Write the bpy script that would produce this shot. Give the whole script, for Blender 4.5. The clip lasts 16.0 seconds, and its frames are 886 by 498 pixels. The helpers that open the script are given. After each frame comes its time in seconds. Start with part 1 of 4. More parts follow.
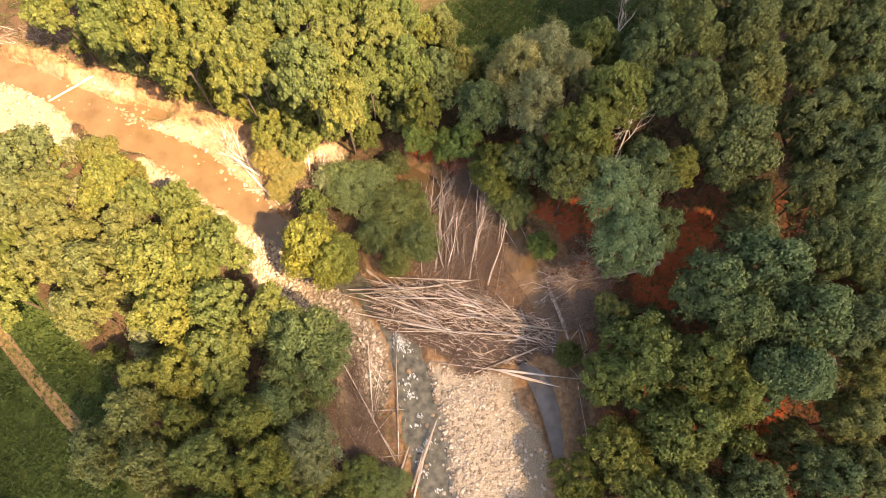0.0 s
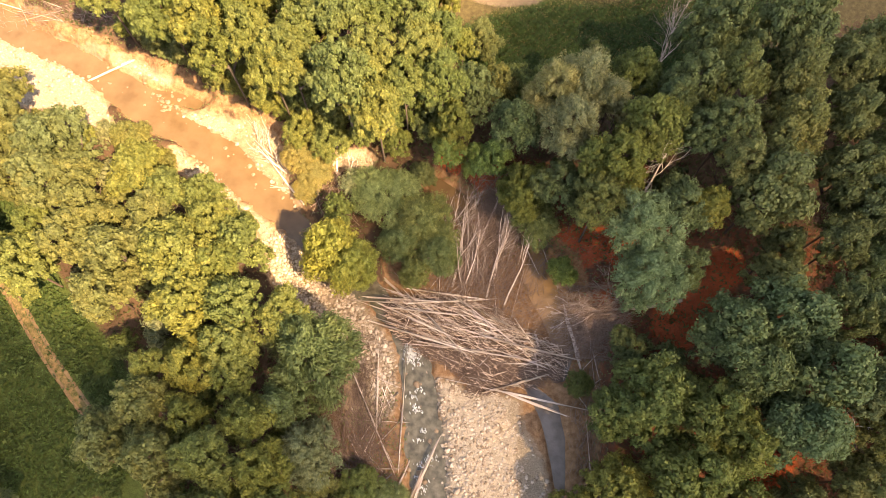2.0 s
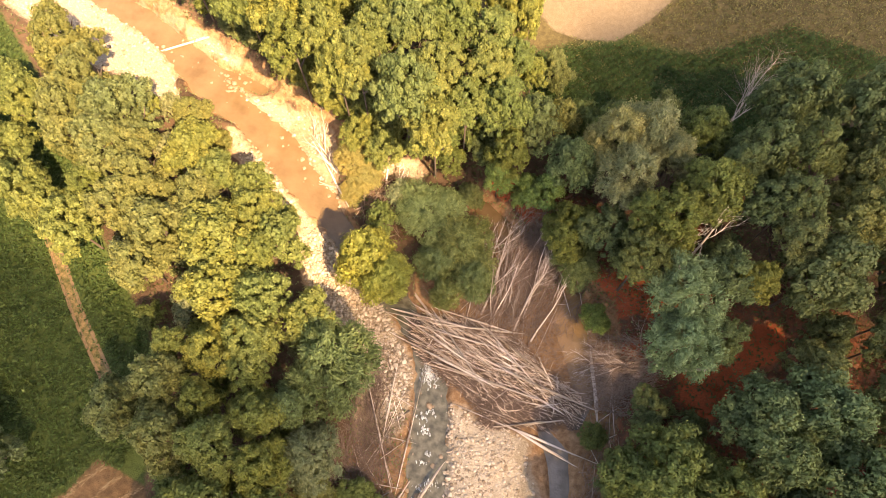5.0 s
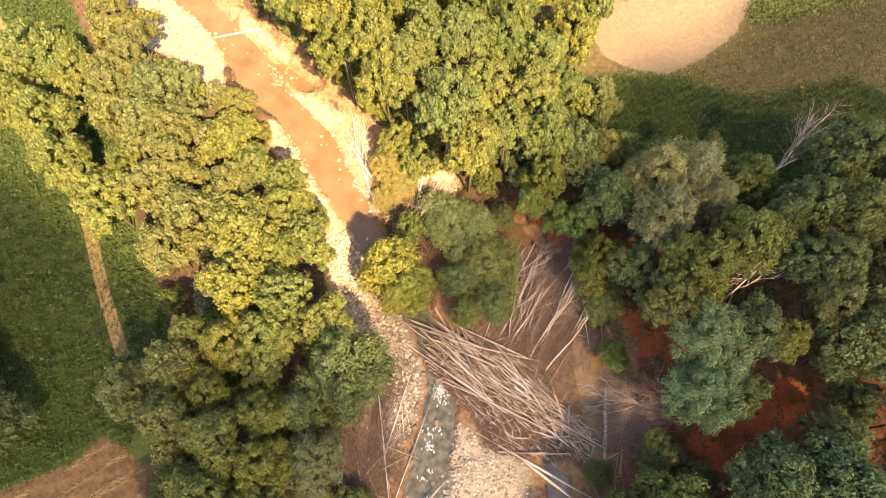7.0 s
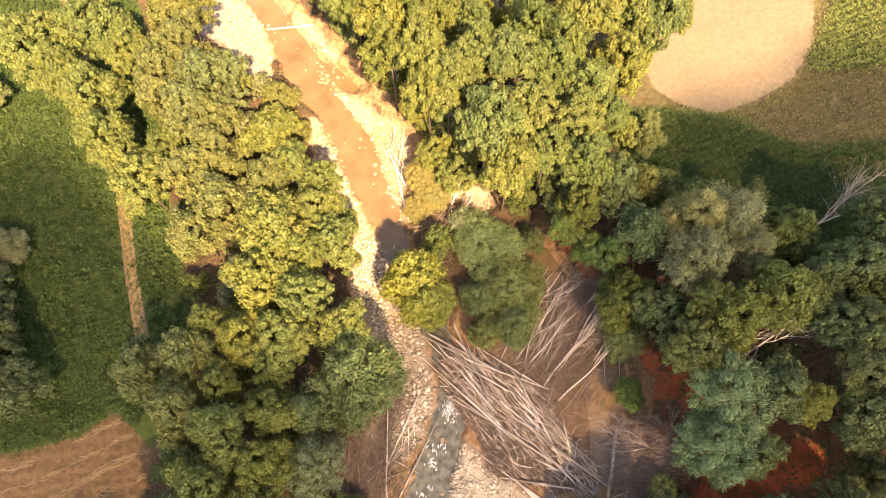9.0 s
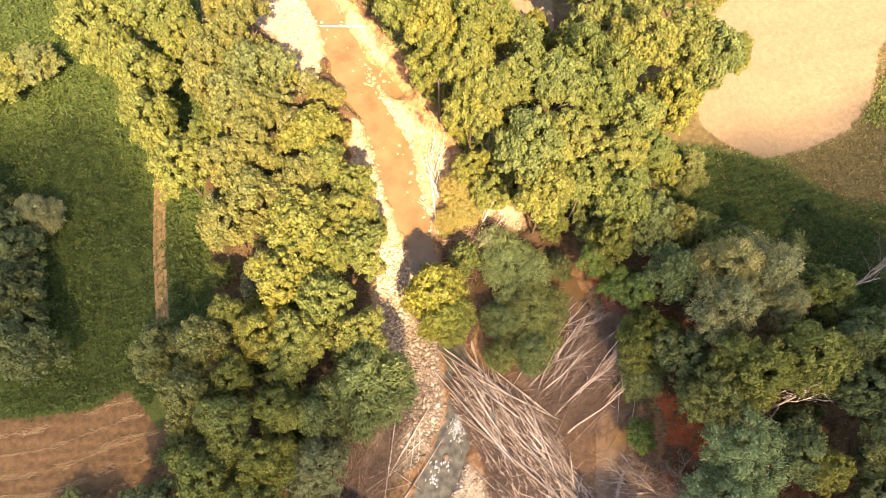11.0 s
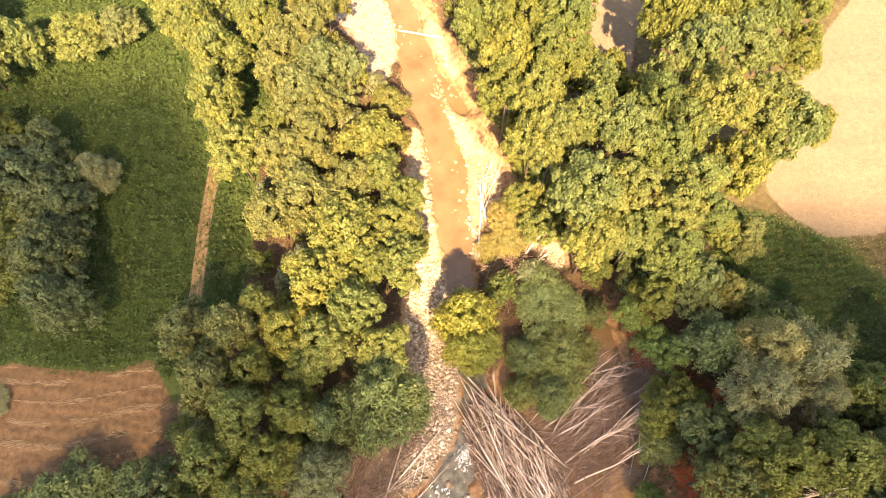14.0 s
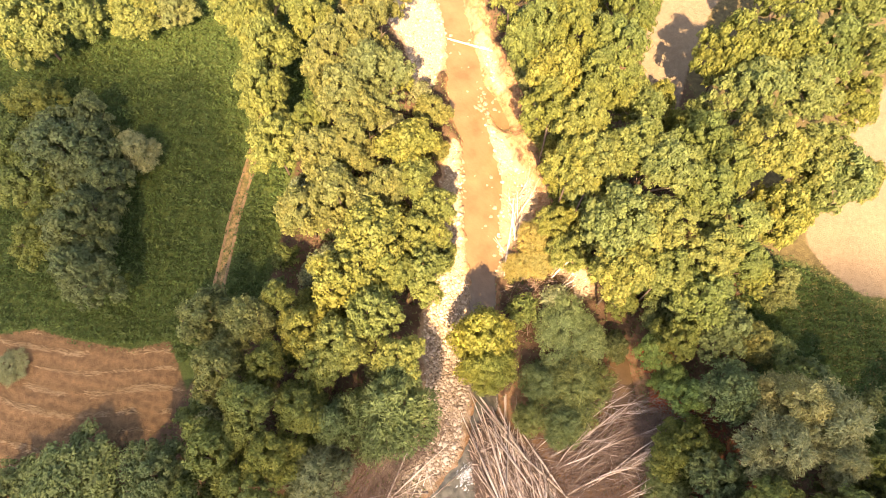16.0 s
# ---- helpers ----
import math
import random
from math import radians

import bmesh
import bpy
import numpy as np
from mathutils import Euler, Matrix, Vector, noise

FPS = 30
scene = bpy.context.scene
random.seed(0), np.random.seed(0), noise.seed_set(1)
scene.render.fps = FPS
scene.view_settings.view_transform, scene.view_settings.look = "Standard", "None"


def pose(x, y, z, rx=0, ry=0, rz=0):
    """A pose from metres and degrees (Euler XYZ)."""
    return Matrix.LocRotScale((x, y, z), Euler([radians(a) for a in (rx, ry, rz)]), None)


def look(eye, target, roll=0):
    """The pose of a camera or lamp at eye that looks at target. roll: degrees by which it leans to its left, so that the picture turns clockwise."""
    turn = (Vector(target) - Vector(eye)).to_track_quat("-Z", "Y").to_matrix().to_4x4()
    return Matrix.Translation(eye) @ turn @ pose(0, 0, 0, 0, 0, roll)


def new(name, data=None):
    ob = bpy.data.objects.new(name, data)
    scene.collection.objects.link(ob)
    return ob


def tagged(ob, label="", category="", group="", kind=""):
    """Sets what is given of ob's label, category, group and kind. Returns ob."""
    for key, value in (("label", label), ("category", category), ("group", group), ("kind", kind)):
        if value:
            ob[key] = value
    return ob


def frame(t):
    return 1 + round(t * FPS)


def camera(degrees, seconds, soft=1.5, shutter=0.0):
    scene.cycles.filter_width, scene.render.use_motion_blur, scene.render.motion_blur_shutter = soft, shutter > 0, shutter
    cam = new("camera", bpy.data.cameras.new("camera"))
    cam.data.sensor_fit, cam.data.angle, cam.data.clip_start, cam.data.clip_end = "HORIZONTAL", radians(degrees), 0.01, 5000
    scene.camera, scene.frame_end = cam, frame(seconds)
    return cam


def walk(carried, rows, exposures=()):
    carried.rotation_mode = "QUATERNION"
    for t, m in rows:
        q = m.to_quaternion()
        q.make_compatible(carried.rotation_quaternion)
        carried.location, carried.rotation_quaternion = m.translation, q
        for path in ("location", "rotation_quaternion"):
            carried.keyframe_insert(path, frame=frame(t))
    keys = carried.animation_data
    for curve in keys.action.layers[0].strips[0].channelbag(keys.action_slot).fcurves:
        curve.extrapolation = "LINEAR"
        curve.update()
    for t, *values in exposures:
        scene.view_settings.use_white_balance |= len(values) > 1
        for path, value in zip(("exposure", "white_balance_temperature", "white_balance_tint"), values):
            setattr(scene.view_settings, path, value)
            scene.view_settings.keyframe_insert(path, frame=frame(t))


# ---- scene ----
cam = camera(65.1, 16.0, soft=0.45)
METRES, EYE, TILT, LEAN, TURN = 15.0, 84.0, -70.4, 0.5, 0.0
ROWS = [
    (0.0, 0.0, 0.0, 0.0, 0.0, 0.0, -0.0),
    (0.5, 0.0038, 0.0109, 0.0284, 0.46, 0.02, -1.35),
    (1.0, 0.0073, 0.0216, 0.0582, 0.92, 0.01, -2.69),
    (1.5, 0.0132, 0.0329, 0.0909, 1.42, -0.03, -4.03),
    (2.0, 0.015, 0.0446, 0.1187, 1.89, -0.03, -5.39),
    (2.5, 0.0154, 0.0555, 0.147, 2.41, -0.06, -6.87),
    (3.0, 0.0176, 0.0669, 0.1768, 2.99, -0.13, -8.49),
    (3.5, 0.0167, 0.0782, 0.2065, 3.56, -0.2, -10.09),
    (4.0, 0.015, 0.0901, 0.236, 4.14, -0.29, -11.7),
    (6.5, -0.0101, 0.1446, 0.3813, 7.23, -1.0, -19.74),
    (7.0, -0.0178, 0.1545, 0.41, 7.88, -1.19, -21.34),
    (7.5, -0.0266, 0.1642, 0.4407, 8.56, -1.44, -22.94),
    (8.0, -0.0379, 0.1727, 0.4689, 9.22, -1.69, -24.54),
    (8.5, -0.0492, 0.1816, 0.497, 9.91, -1.96, -26.13),
    (9.0, -0.0618, 0.1903, 0.525, 10.64, -2.27, -27.74),
    (11.5, -0.1332, 0.2348, 0.6667, 14.71, -4.41, -35.68),
    (12.0, -0.1501, 0.2438, 0.6913, 15.6, -4.92, -37.25),
    (12.5, -0.1667, 0.2522, 0.7155, 16.51, -5.46, -38.8),
    (13.0, -0.1853, 0.2598, 0.7388, 17.47, -6.05, -40.35),
    (13.5, -0.2033, 0.2678, 0.7606, 18.47, -6.7, -41.9),
    (14.0, -0.2217, 0.2761, 0.7823, 19.53, -7.4, -43.43),
    (14.5, -0.2417, 0.2836, 0.8026, 20.63, -8.15, -44.95),
    (15.0, -0.2613, 0.2902, 0.8224, 21.79, -8.97, -46.45),
    (15.5, -0.2806, 0.2959, 0.8416, 23.03, -9.85, -47.93),
    (16.0, -0.2998, 0.3015, 0.8592, 24.29, -10.79, -49.34),
]
walk(cam, [(t, pose(0, 0, EYE, TILT, LEAN, TURN) @ pose(METRES * x, METRES * y, METRES * z, 90 + pitch, roll, yaw)) for t, x, y, z, yaw, pitch, roll in ROWS], exposures=[(0.0, 2.6, 8800, 23), (8.0, 2.75, 8800, 23), (16.0, 2.95, 8800, 24)])

# ---------------------------------------------------------------- world, sun
SUN_DIR = Vector((0.78, -0.63, 1.28)).normalized()
world = bpy.data.worlds.new("sky")
scene.world = world
world.use_nodes = True
wn = world.node_tree
sky = wn.nodes.new("ShaderNodeTexSky")
sky.sky_type, sky.sun_disc = "NISHITA", False
sky.sun_elevation, sky.sun_rotation = radians(52), radians(128.9)
sky.altitude, sky.dust_density = 300, 2.0
wn.links.new(sky.outputs[0], wn.nodes["Background"].inputs[0])
wn.nodes["Background"].inputs[1].default_value = 0.105
sun = new("sun", bpy.data.lights.new("sun", "SUN"))
sun.data.energy, sun.data.angle, sun.data.color = 4.0, radians(0.6), (1.0, 0.83, 0.6)
sun.matrix_world = look(SUN_DIR * 300, (0, 0, 0))


# ---------------------------------------------------------------- materials
def material(name, rough=0.8, metal=0.0):
    m = bpy.data.materials.new(name)
    m.use_nodes = True
    p = m.node_tree.nodes["Principled BSDF"]
    p.inputs["Roughness"].default_value, p.inputs["Metallic"].default_value = rough, metal
    p.inputs["Specular IOR Level"].default_value = 0.25
    return m, m.node_tree, p


def node(tree, kind, **values):
    n = tree.nodes.new(kind)
    for key, value in values.items():
        key = key.replace("_", " ")
        n.inputs[key].default_value = value
    return n


def noise_tex(tree, scale, detail=4.0, coords="Object"):
    c = tree.nodes.new("ShaderNodeTexCoord")
    n = node(tree, "ShaderNodeTexNoise", Scale=scale, Detail=detail)
    tree.links.new(c.outputs[coords], n.inputs["Vector"])
    return n.outputs["Fac"]


def ramp(tree, fac, *stops):
    r = tree.nodes.new("ShaderNodeValToRGB")
    e = r.color_ramp.elements
    while len(e) < len(stops):
        e.new(0.5)
    for i, (at, col) in enumerate(stops):
        e[i].position, e[i].color = at, (*col, 1)
    tree.links.new(fac, r.inputs[0])
    return r.outputs[0]


def mix(tree, fac, a, b, mode="MIX"):
    m = tree.nodes.new("ShaderNodeMix")
    m.data_type, m.blend_type = "RGBA", mode
    for sock, v in ((m.inputs[0], fac), (m.inputs[6], a), (m.inputs[7], b)):
        if isinstance(v, bpy.types.NodeSocket):
            tree.links.new(v, sock)
        elif isinstance(v, tuple):
            sock.default_value = (*v, 1)
        else:
            sock.default_value = v
    return m.outputs[2]


def maths(tree, op, a, b=0.0, clamp=False):
    m = tree.nodes.new("ShaderNodeMath")
    m.operation, m.use_clamp = op, clamp
    for sock, v in ((m.inputs[0], a), (m.inputs[1], b)):
        if isinstance(v, bpy.types.NodeSocket):
            tree.links.new(v, sock)
        else:
            sock.default_value = v
    return m.outputs[0]


def bump(tree, p, height, strength, distance):
    b = tree.nodes.new("ShaderNodeBump")
    b.inputs["Strength"].default_value, b.inputs["Distance"].default_value = strength, distance
    tree.links.new(height, b.inputs["Height"])
    tree.links.new(b.outputs[0], p.inputs["Normal"])


def shade(c, k):
    return tuple(v * k for v in c)


def leaf_material(name, col, spread=0.36):
    """Leaves: each sprig has its own tone, each tree its own cast, and some light passes through."""
    m, t, p = material(name, 0.68)
    geo = t.nodes.new("ShaderNodeNewGeometry")
    info = t.nodes.new("ShaderNodeObjectInfo")
    col = r, g, b = (col[0] * 1.74, col[1] * 1.74, col[2] * 1.84)
    tone = ramp(t, geo.outputs["Random Per Island"], (0.0, shade(col, 1 - spread)), (0.5, col), (0.88, (r * 1.22, g * 1.2, b * 1.12)), (1.0, (r * 1.4, g * 1.36, b * 1.3)))
    warm = ramp(t, info.outputs["Random"], (0.0, (0.85, 0.92, 0.98)), (0.5, (1, 1, 1)), (1.0, (1.16, 1.04, 0.86)))
    tone = mix(t, 1.0, tone, warm, "MULTIPLY")
    patch = ramp(t, noise_tex(t, 1.7, 3), (0.35, (0.84, 0.9, 0.9)), (0.65, (1.12, 1.08, 1.0)))
    tone = mix(t, 1.0, tone, patch, "MULTIPLY")
    grain = noise_tex(t, 38.0, 3)
    tone = mix(t, 1.0, tone, ramp(t, grain, (0.36, (0.78, 0.8, 0.78)), (0.62, (1.16, 1.16, 1.14))), "MULTIPLY")
    t.links.new(tone, p.inputs["Base Color"])
    bump(t, p, grain, 0.7, 0.03)
    tr = t.nodes.new("ShaderNodeBsdfTranslucent")
    t.links.new(tone, tr.inputs["Color"])
    mx = t.nodes.new("ShaderNodeMixShader")
    mx.inputs[0].default_value = 0.5
    t.links.new(p.outputs[0], mx.inputs[1])
    t.links.new(tr.outputs[0], mx.inputs[2])
    t.links.new(mx.outputs[0], t.nodes["Material Output"].inputs["Surface"])
    return m


LEAF = {
    "olive": leaf_material("leaves_olive", (0.092, 0.102, 0.038)),
    "dark": leaf_material("leaves_dark", (0.072, 0.092, 0.037)),
    "green": leaf_material("leaves_green", (0.08, 0.098, 0.029)),
    "grey": leaf_material("leaves_grey_green", (0.125, 0.136, 0.07)),
    "greyd": leaf_material("leaves_dull_green", (0.064, 0.082, 0.036)),
    "pale": leaf_material("leaves_silvery", (0.1, 0.138, 0.066)),
    "blue": leaf_material("leaves_blue_green", (0.07, 0.098, 0.042)),
    "lime": leaf_material("leaves_yellow_green", (0.1, 0.114, 0.034)),
    "oak": leaf_material("leaves_mid_green", (0.094, 0.11, 0.036)),
    "gold": leaf_material("leaves_ochre", (0.165, 0.138, 0.046)),
    "gold2": leaf_material("leaves_yellowing", (0.132, 0.14, 0.034)),
    "bright": leaf_material("leaves_fresh_green", (0.088, 0.13, 0.04)),
    "mid": leaf_material("leaves_soft_green", (0.105, 0.128, 0.05)),
    "willow": leaf_material("leaves_willow", (0.078, 0.1, 0.038)),
    "greyb": leaf_material("leaves_grey_shrub", (0.10, 0.115, 0.06)),
    "field": leaf_material("field_weeds", (0.032, 0.056, 0.0165)),
    "tall": leaf_material("tall_field_weeds", (0.048, 0.068, 0.02)),
    "litter": leaf_material("undergrowth", (0.05, 0.06, 0.022)),
    "dry": leaf_material("dry_grass", (0.098, 0.088, 0.036)),
}


def wood_material(name, dark, light):
    m, t, p = material(name, 0.85)
    info = t.nodes.new("ShaderNodeObjectInfo")
    grain = noise_tex(t, 5.0, 6)
    col = ramp(t, grain, (0.3, dark), (0.7, light))
    tone = ramp(t, info.outputs["Random"], (0.0, (0.62, 0.56, 0.52)), (1.0, (1.15, 1.12, 1.1)))
    col = mix(t, 1.0, col, tone, "MULTIPLY")
    t.links.new(col, p.inputs["Base Color"])
    bump(t, p, grain, 0.6, 0.03)
    return m


BARK = wood_material("bark", (0.06, 0.046, 0.036), (0.14, 0.112, 0.088))
DRIFT = wood_material("weathered_wood", (0.34, 0.285, 0.24), (0.6, 0.52, 0.45))
DEAD = wood_material("dead_pale_wood", (0.5, 0.44, 0.37), (0.78, 0.71, 0.62))
CHIP = wood_material("broken_wood", (0.36, 0.27, 0.2), (0.72, 0.6, 0.47))
TWIG = wood_material("brushwood", (0.12, 0.086, 0.066), (0.33, 0.255, 0.205))
GREY = wood_material("grey_dead_wood", (0.2, 0.165, 0.135), (0.42, 0.36, 0.3))


def ground_material():
    """Soil, gravel, sand, clay, grass, hay and ruts, blended by the masks that the sheet carries."""
    m, t, p = material("ground", 0.95)
    p.inputs["Specular IOR Level"].default_value = 0.1
    fine, mid, broad = noise_tex(t, 9.0, 6), noise_tex(t, 1.6, 5), noise_tex(t, 0.22, 4)
    edge = maths(t, "MULTIPLY", maths(t, "SUBTRACT", mid, 0.5), 0.9)

    def mask(name):
        a = t.nodes.new("ShaderNodeAttribute")
        a.attribute_name = name
        v = maths(t, "ADD", a.outputs["Fac"], maths(t, "MULTIPLY", edge, maths(t, "MULTIPLY", a.outputs["Fac"], maths(t, "SUBTRACT", 1.0, a.outputs["Fac"])))) 
        v = maths(t, "ADD", v, maths(t, "MULTIPLY", edge, a.outputs["Fac"]))
        return maths(t, "MULTIPLY", maths(t, "SUBTRACT", v, 0.28), 2.6, True)

    def tint(dark, light, coarse=mid):
        c = ramp(t, coarse, (0.3, dark), (0.7, light))
        return mix(t, 1.0, c, ramp(t, fine, (0.3, (0.72, 0.72, 0.72)), (0.7, (1.2, 1.2, 1.2))), "MULTIPLY")

    col = tint((0.05, 0.032, 0.02), (0.12, 0.075, 0.045), broad)
    col = mix(t, mask("clay"), col, tint((0.2, 0.05, 0.022), (0.4, 0.1, 0.04), broad))
    col = mix(t, mask("grass"), col, tint((0.03, 0.048, 0.013), (0.058, 0.078, 0.023)))
    col = mix(t, mask("meadow"), col, tint((0.056, 0.046, 0.022), (0.098, 0.079, 0.036)))
    swath = t.nodes.new("ShaderNodeTexWave")
    swath.bands_direction = "Y"
    for key, v in (("Scale", 0.2), ("Distortion", 9.0), ("Detail", 4.0), ("Detail Scale", 0.8)):
        swath.inputs[key].default_value = v
    turned = node(t, "ShaderNodeMapping", Rotation=(0, 0, radians(-40)))
    t.links.new(t.nodes.new("ShaderNodeTexCoord").outputs["Object"], turned.inputs["Vector"])
    t.links.new(turned.outputs[0], swath.inputs["Vector"])
    stubble = mix(t, 1.0, tint((0.085, 0.052, 0.027), (0.145, 0.091, 0.047)), ramp(t, swath.outputs["Fac"], (0.2, (0.91, 0.91, 0.9)), (0.95, (1.12, 1.1, 1.07))), "MULTIPLY")
    col = mix(t, mask("mown"), col, stubble)
    col = mix(t, mask("hay"), col, tint((0.135, 0.102, 0.064), (0.165, 0.128, 0.084)))
    col = mix(t, mask("mud"), col, tint((0.16, 0.088, 0.042), (0.31, 0.19, 0.105)))
    col = mix(t, mask("sand"), col, tint((0.2, 0.135, 0.08), (0.31, 0.225, 0.145)))
    col = mix(t, mask("gravel"), col, tint((0.22, 0.175, 0.115), (0.34, 0.275, 0.19), fine))
    col = mix(t, mask("pale"), col, tint((0.32, 0.26, 0.18), (0.48, 0.4, 0.285)))
    col = mix(t, mask("rut"), col, tint((0.2, 0.14, 0.06), (0.3, 0.18, 0.09)))
    t.links.new(col, p.inputs["Base Color"])
    bump(t, p, maths(t, "ADD", fine, mid), 0.8, 0.15)
    return m


GROUND = ground_material()


def stone_material(name, tone, rough):
    m, t, p = material(name, rough)
    info = t.nodes.new("ShaderNodeObjectInfo")
    geo = t.nodes.new("ShaderNodeNewGeometry")
    col = ramp(t, geo.outputs["Random Per Island"], (0.0, (0.22, 0.165, 0.11)), (0.4, (0.36, 0.29, 0.21)), (1.0, (0.52, 0.45, 0.35)))
    col = mix(t, 1.0, col, ramp(t, info.outputs["Random"], (0.0, (0.8, 0.78, 0.76)), (1.0, (1.1, 1.1, 1.1))), "MULTIPLY")
    col = mix(t, 1.0, col, ramp(t, noise_tex(t, 6, 5), (0.3, (0.75, 0.72, 0.7)), (0.7, (1.1, 1.1, 1.1))), "MULTIPLY")
    col = mix(t, 1.0, col, tone, "MULTIPLY")
    t.links.new(col, p.inputs["Base Color"])
    return m


STONE, WET = stone_material("river_stone", (1.0, 1.0, 1.0), 0.9), stone_material("wet_river_stone", (0.5, 0.44, 0.38), 0.4)


def water_material():
    """Silty water: orange-brown where it runs slow upstream, clearer and grey below the jam."""
    m, t, p = material("silty_water", 0.2)
    p.inputs["Specular IOR Level"].default_value = 0.35
    c = t.nodes.new("ShaderNodeTexCoord")
    sep = t.nodes.new("ShaderNodeSeparateXYZ")
    t.links.new(c.outputs["Object"], sep.inputs[0])
    down = maths(t, "MULTIPLY", maths(t, "SUBTRACT", 34.0, sep.outputs["Y"]), 0.11, True)
    east = maths(t, "MULTIPLY", maths(t, "SUBTRACT", sep.outputs["X"], 3.0), 0.3, True)
    upper = ramp(t, noise_tex(t, 0.35, 5), (0.3, (0.105, 0.066, 0.03)), (0.7, (0.16, 0.106, 0.054)))
    lower = ramp(t, noise_tex(t, 1.2, 6), (0.35, (0.055, 0.052, 0.034)), (0.65, (0.14, 0.13, 0.09)))
    pool = ramp(t, noise_tex(t, 0.3, 4), (0.35, (0.18, 0.108, 0.045)), (0.65, (0.25, 0.16, 0.08)))
    col = mix(t, down, upper, lower)
    # Grey paints the sky's reflection into the lower pool's colour.
    sky_grey = ramp(t, noise_tex(t, 0.5, 4), (0.35, (0.085, 0.072, 0.055)), (0.65, (0.14, 0.122, 0.098)))
    pool = mix(t, maths(t, "MULTIPLY", maths(t, "SUBTRACT", 23.0, sep.outputs["Y"]), 0.2, True), pool, sky_grey)
    col = mix(t, east, col, pool)
    t.links.new(col, p.inputs["Base Color"])
    ripple = noise_tex(t, 2.4, 6)
    bump(t, p, ripple, 0.35, 0.12)
    return m


WATER = water_material()
FOAM, ft, fp = material("white_water", 0.6)
ft.links.new(ramp(ft, noise_tex(ft, 3.0, 6), (0.35, (0.3, 0.32, 0.3)), (0.6, (0.6, 0.62, 0.58))), fp.inputs["Base Color"])
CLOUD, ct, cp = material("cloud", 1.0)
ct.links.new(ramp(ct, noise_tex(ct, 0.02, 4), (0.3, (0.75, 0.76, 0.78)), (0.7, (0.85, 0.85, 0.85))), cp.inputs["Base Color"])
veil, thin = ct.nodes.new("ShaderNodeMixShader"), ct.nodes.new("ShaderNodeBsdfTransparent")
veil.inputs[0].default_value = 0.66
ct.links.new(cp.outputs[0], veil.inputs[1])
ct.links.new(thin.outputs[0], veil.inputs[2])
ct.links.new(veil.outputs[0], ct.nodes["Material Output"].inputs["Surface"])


# ---------------------------------------------------------------- helpers for meshes
def mesh_of(name, verts, faces, mat):
    me = bpy.data.meshes.new(name)
    verts = np.asarray(verts, dtype=np.float32)
    faces = faces if isinstance(faces, list) else [faces]
    starts, at = [], 0
    for f in faces:
        n, k = f.shape
        starts.append(at + np.arange(0, n * k, k))
        at += n * k
    me.vertices.add(len(verts))
    me.vertices.foreach_set("co", verts.ravel())
    me.loops.add(at)
    me.loops.foreach_set("vertex_index", np.concatenate([f.ravel() for f in faces]).astype(np.int32))
    me.polygons.add(sum(len(f) for f in faces))
    me.polygons.foreach_set("loop_start", np.concatenate(starts).astype(np.int32))
    me.update(calc_edges=True)
    me.materials.append(mat)
    return me


def child(name, me, parent, m=None, label=""):
    ob = new(name, me)
    ob.parent = parent
    if m is not None:
        ob.matrix_basis = m
    return tagged(ob, label) if label else ob


def place(x, y, z, sx=1, sy=None, sz=None, rx=0, ry=0, rz=0):
    sy, sz = sx if sy is None else sy, sx if sz is None else sz
    return pose(x, y, z, rx, ry, rz) @ Matrix.Diagonal((sx, sy, sz, 1))


def joined(pieces):
    """One vertex and face array out of many (verts, faces)."""
    vs, fs, at = [], [], 0
    for v, f in pieces:
        vs.append(v)
        fs.append(f + at)
        at += len(v)
    return np.concatenate(vs), np.concatenate(fs)


def tube(path, radii, sides=7):
    """A tapered round bar along a bent path, as quads, with closed ends."""
    path = [Vector(p) for p in path]
    vs, fs = [], []
    for i, p in enumerate(path):
        d = (path[min(i + 1, len(path) - 1)] - path[max(i - 1, 0)]).normalized()
        a = d.orthogonal().normalized()
        b = d.cross(a)
        for k in range(sides):
            w = 2 * math.pi * k / sides
            vs.append(p + (a * math.cos(w) + b * math.sin(w)) * radii[i])
    n = len(path)
    for i in range(n - 1):
        for k in range(sides):
            k2 = (k + 1) % sides
            fs.append((i * sides + k, i * sides + k2, (i + 1) * sides + k2, (i + 1) * sides + k))
    for base in (0, (n - 1) * sides):
        for k in range(0, sides - 2, 2):
            fs.append((base, base + k + 1, base + k + 2, base + min(k + 3, sides - 1)) if k + 3 < sides else (base, base + k + 1, base + k + 2, base))
    return np.array([tuple(v) for v in vs]), np.array([f for f in fs if len(set(f)) == 4])


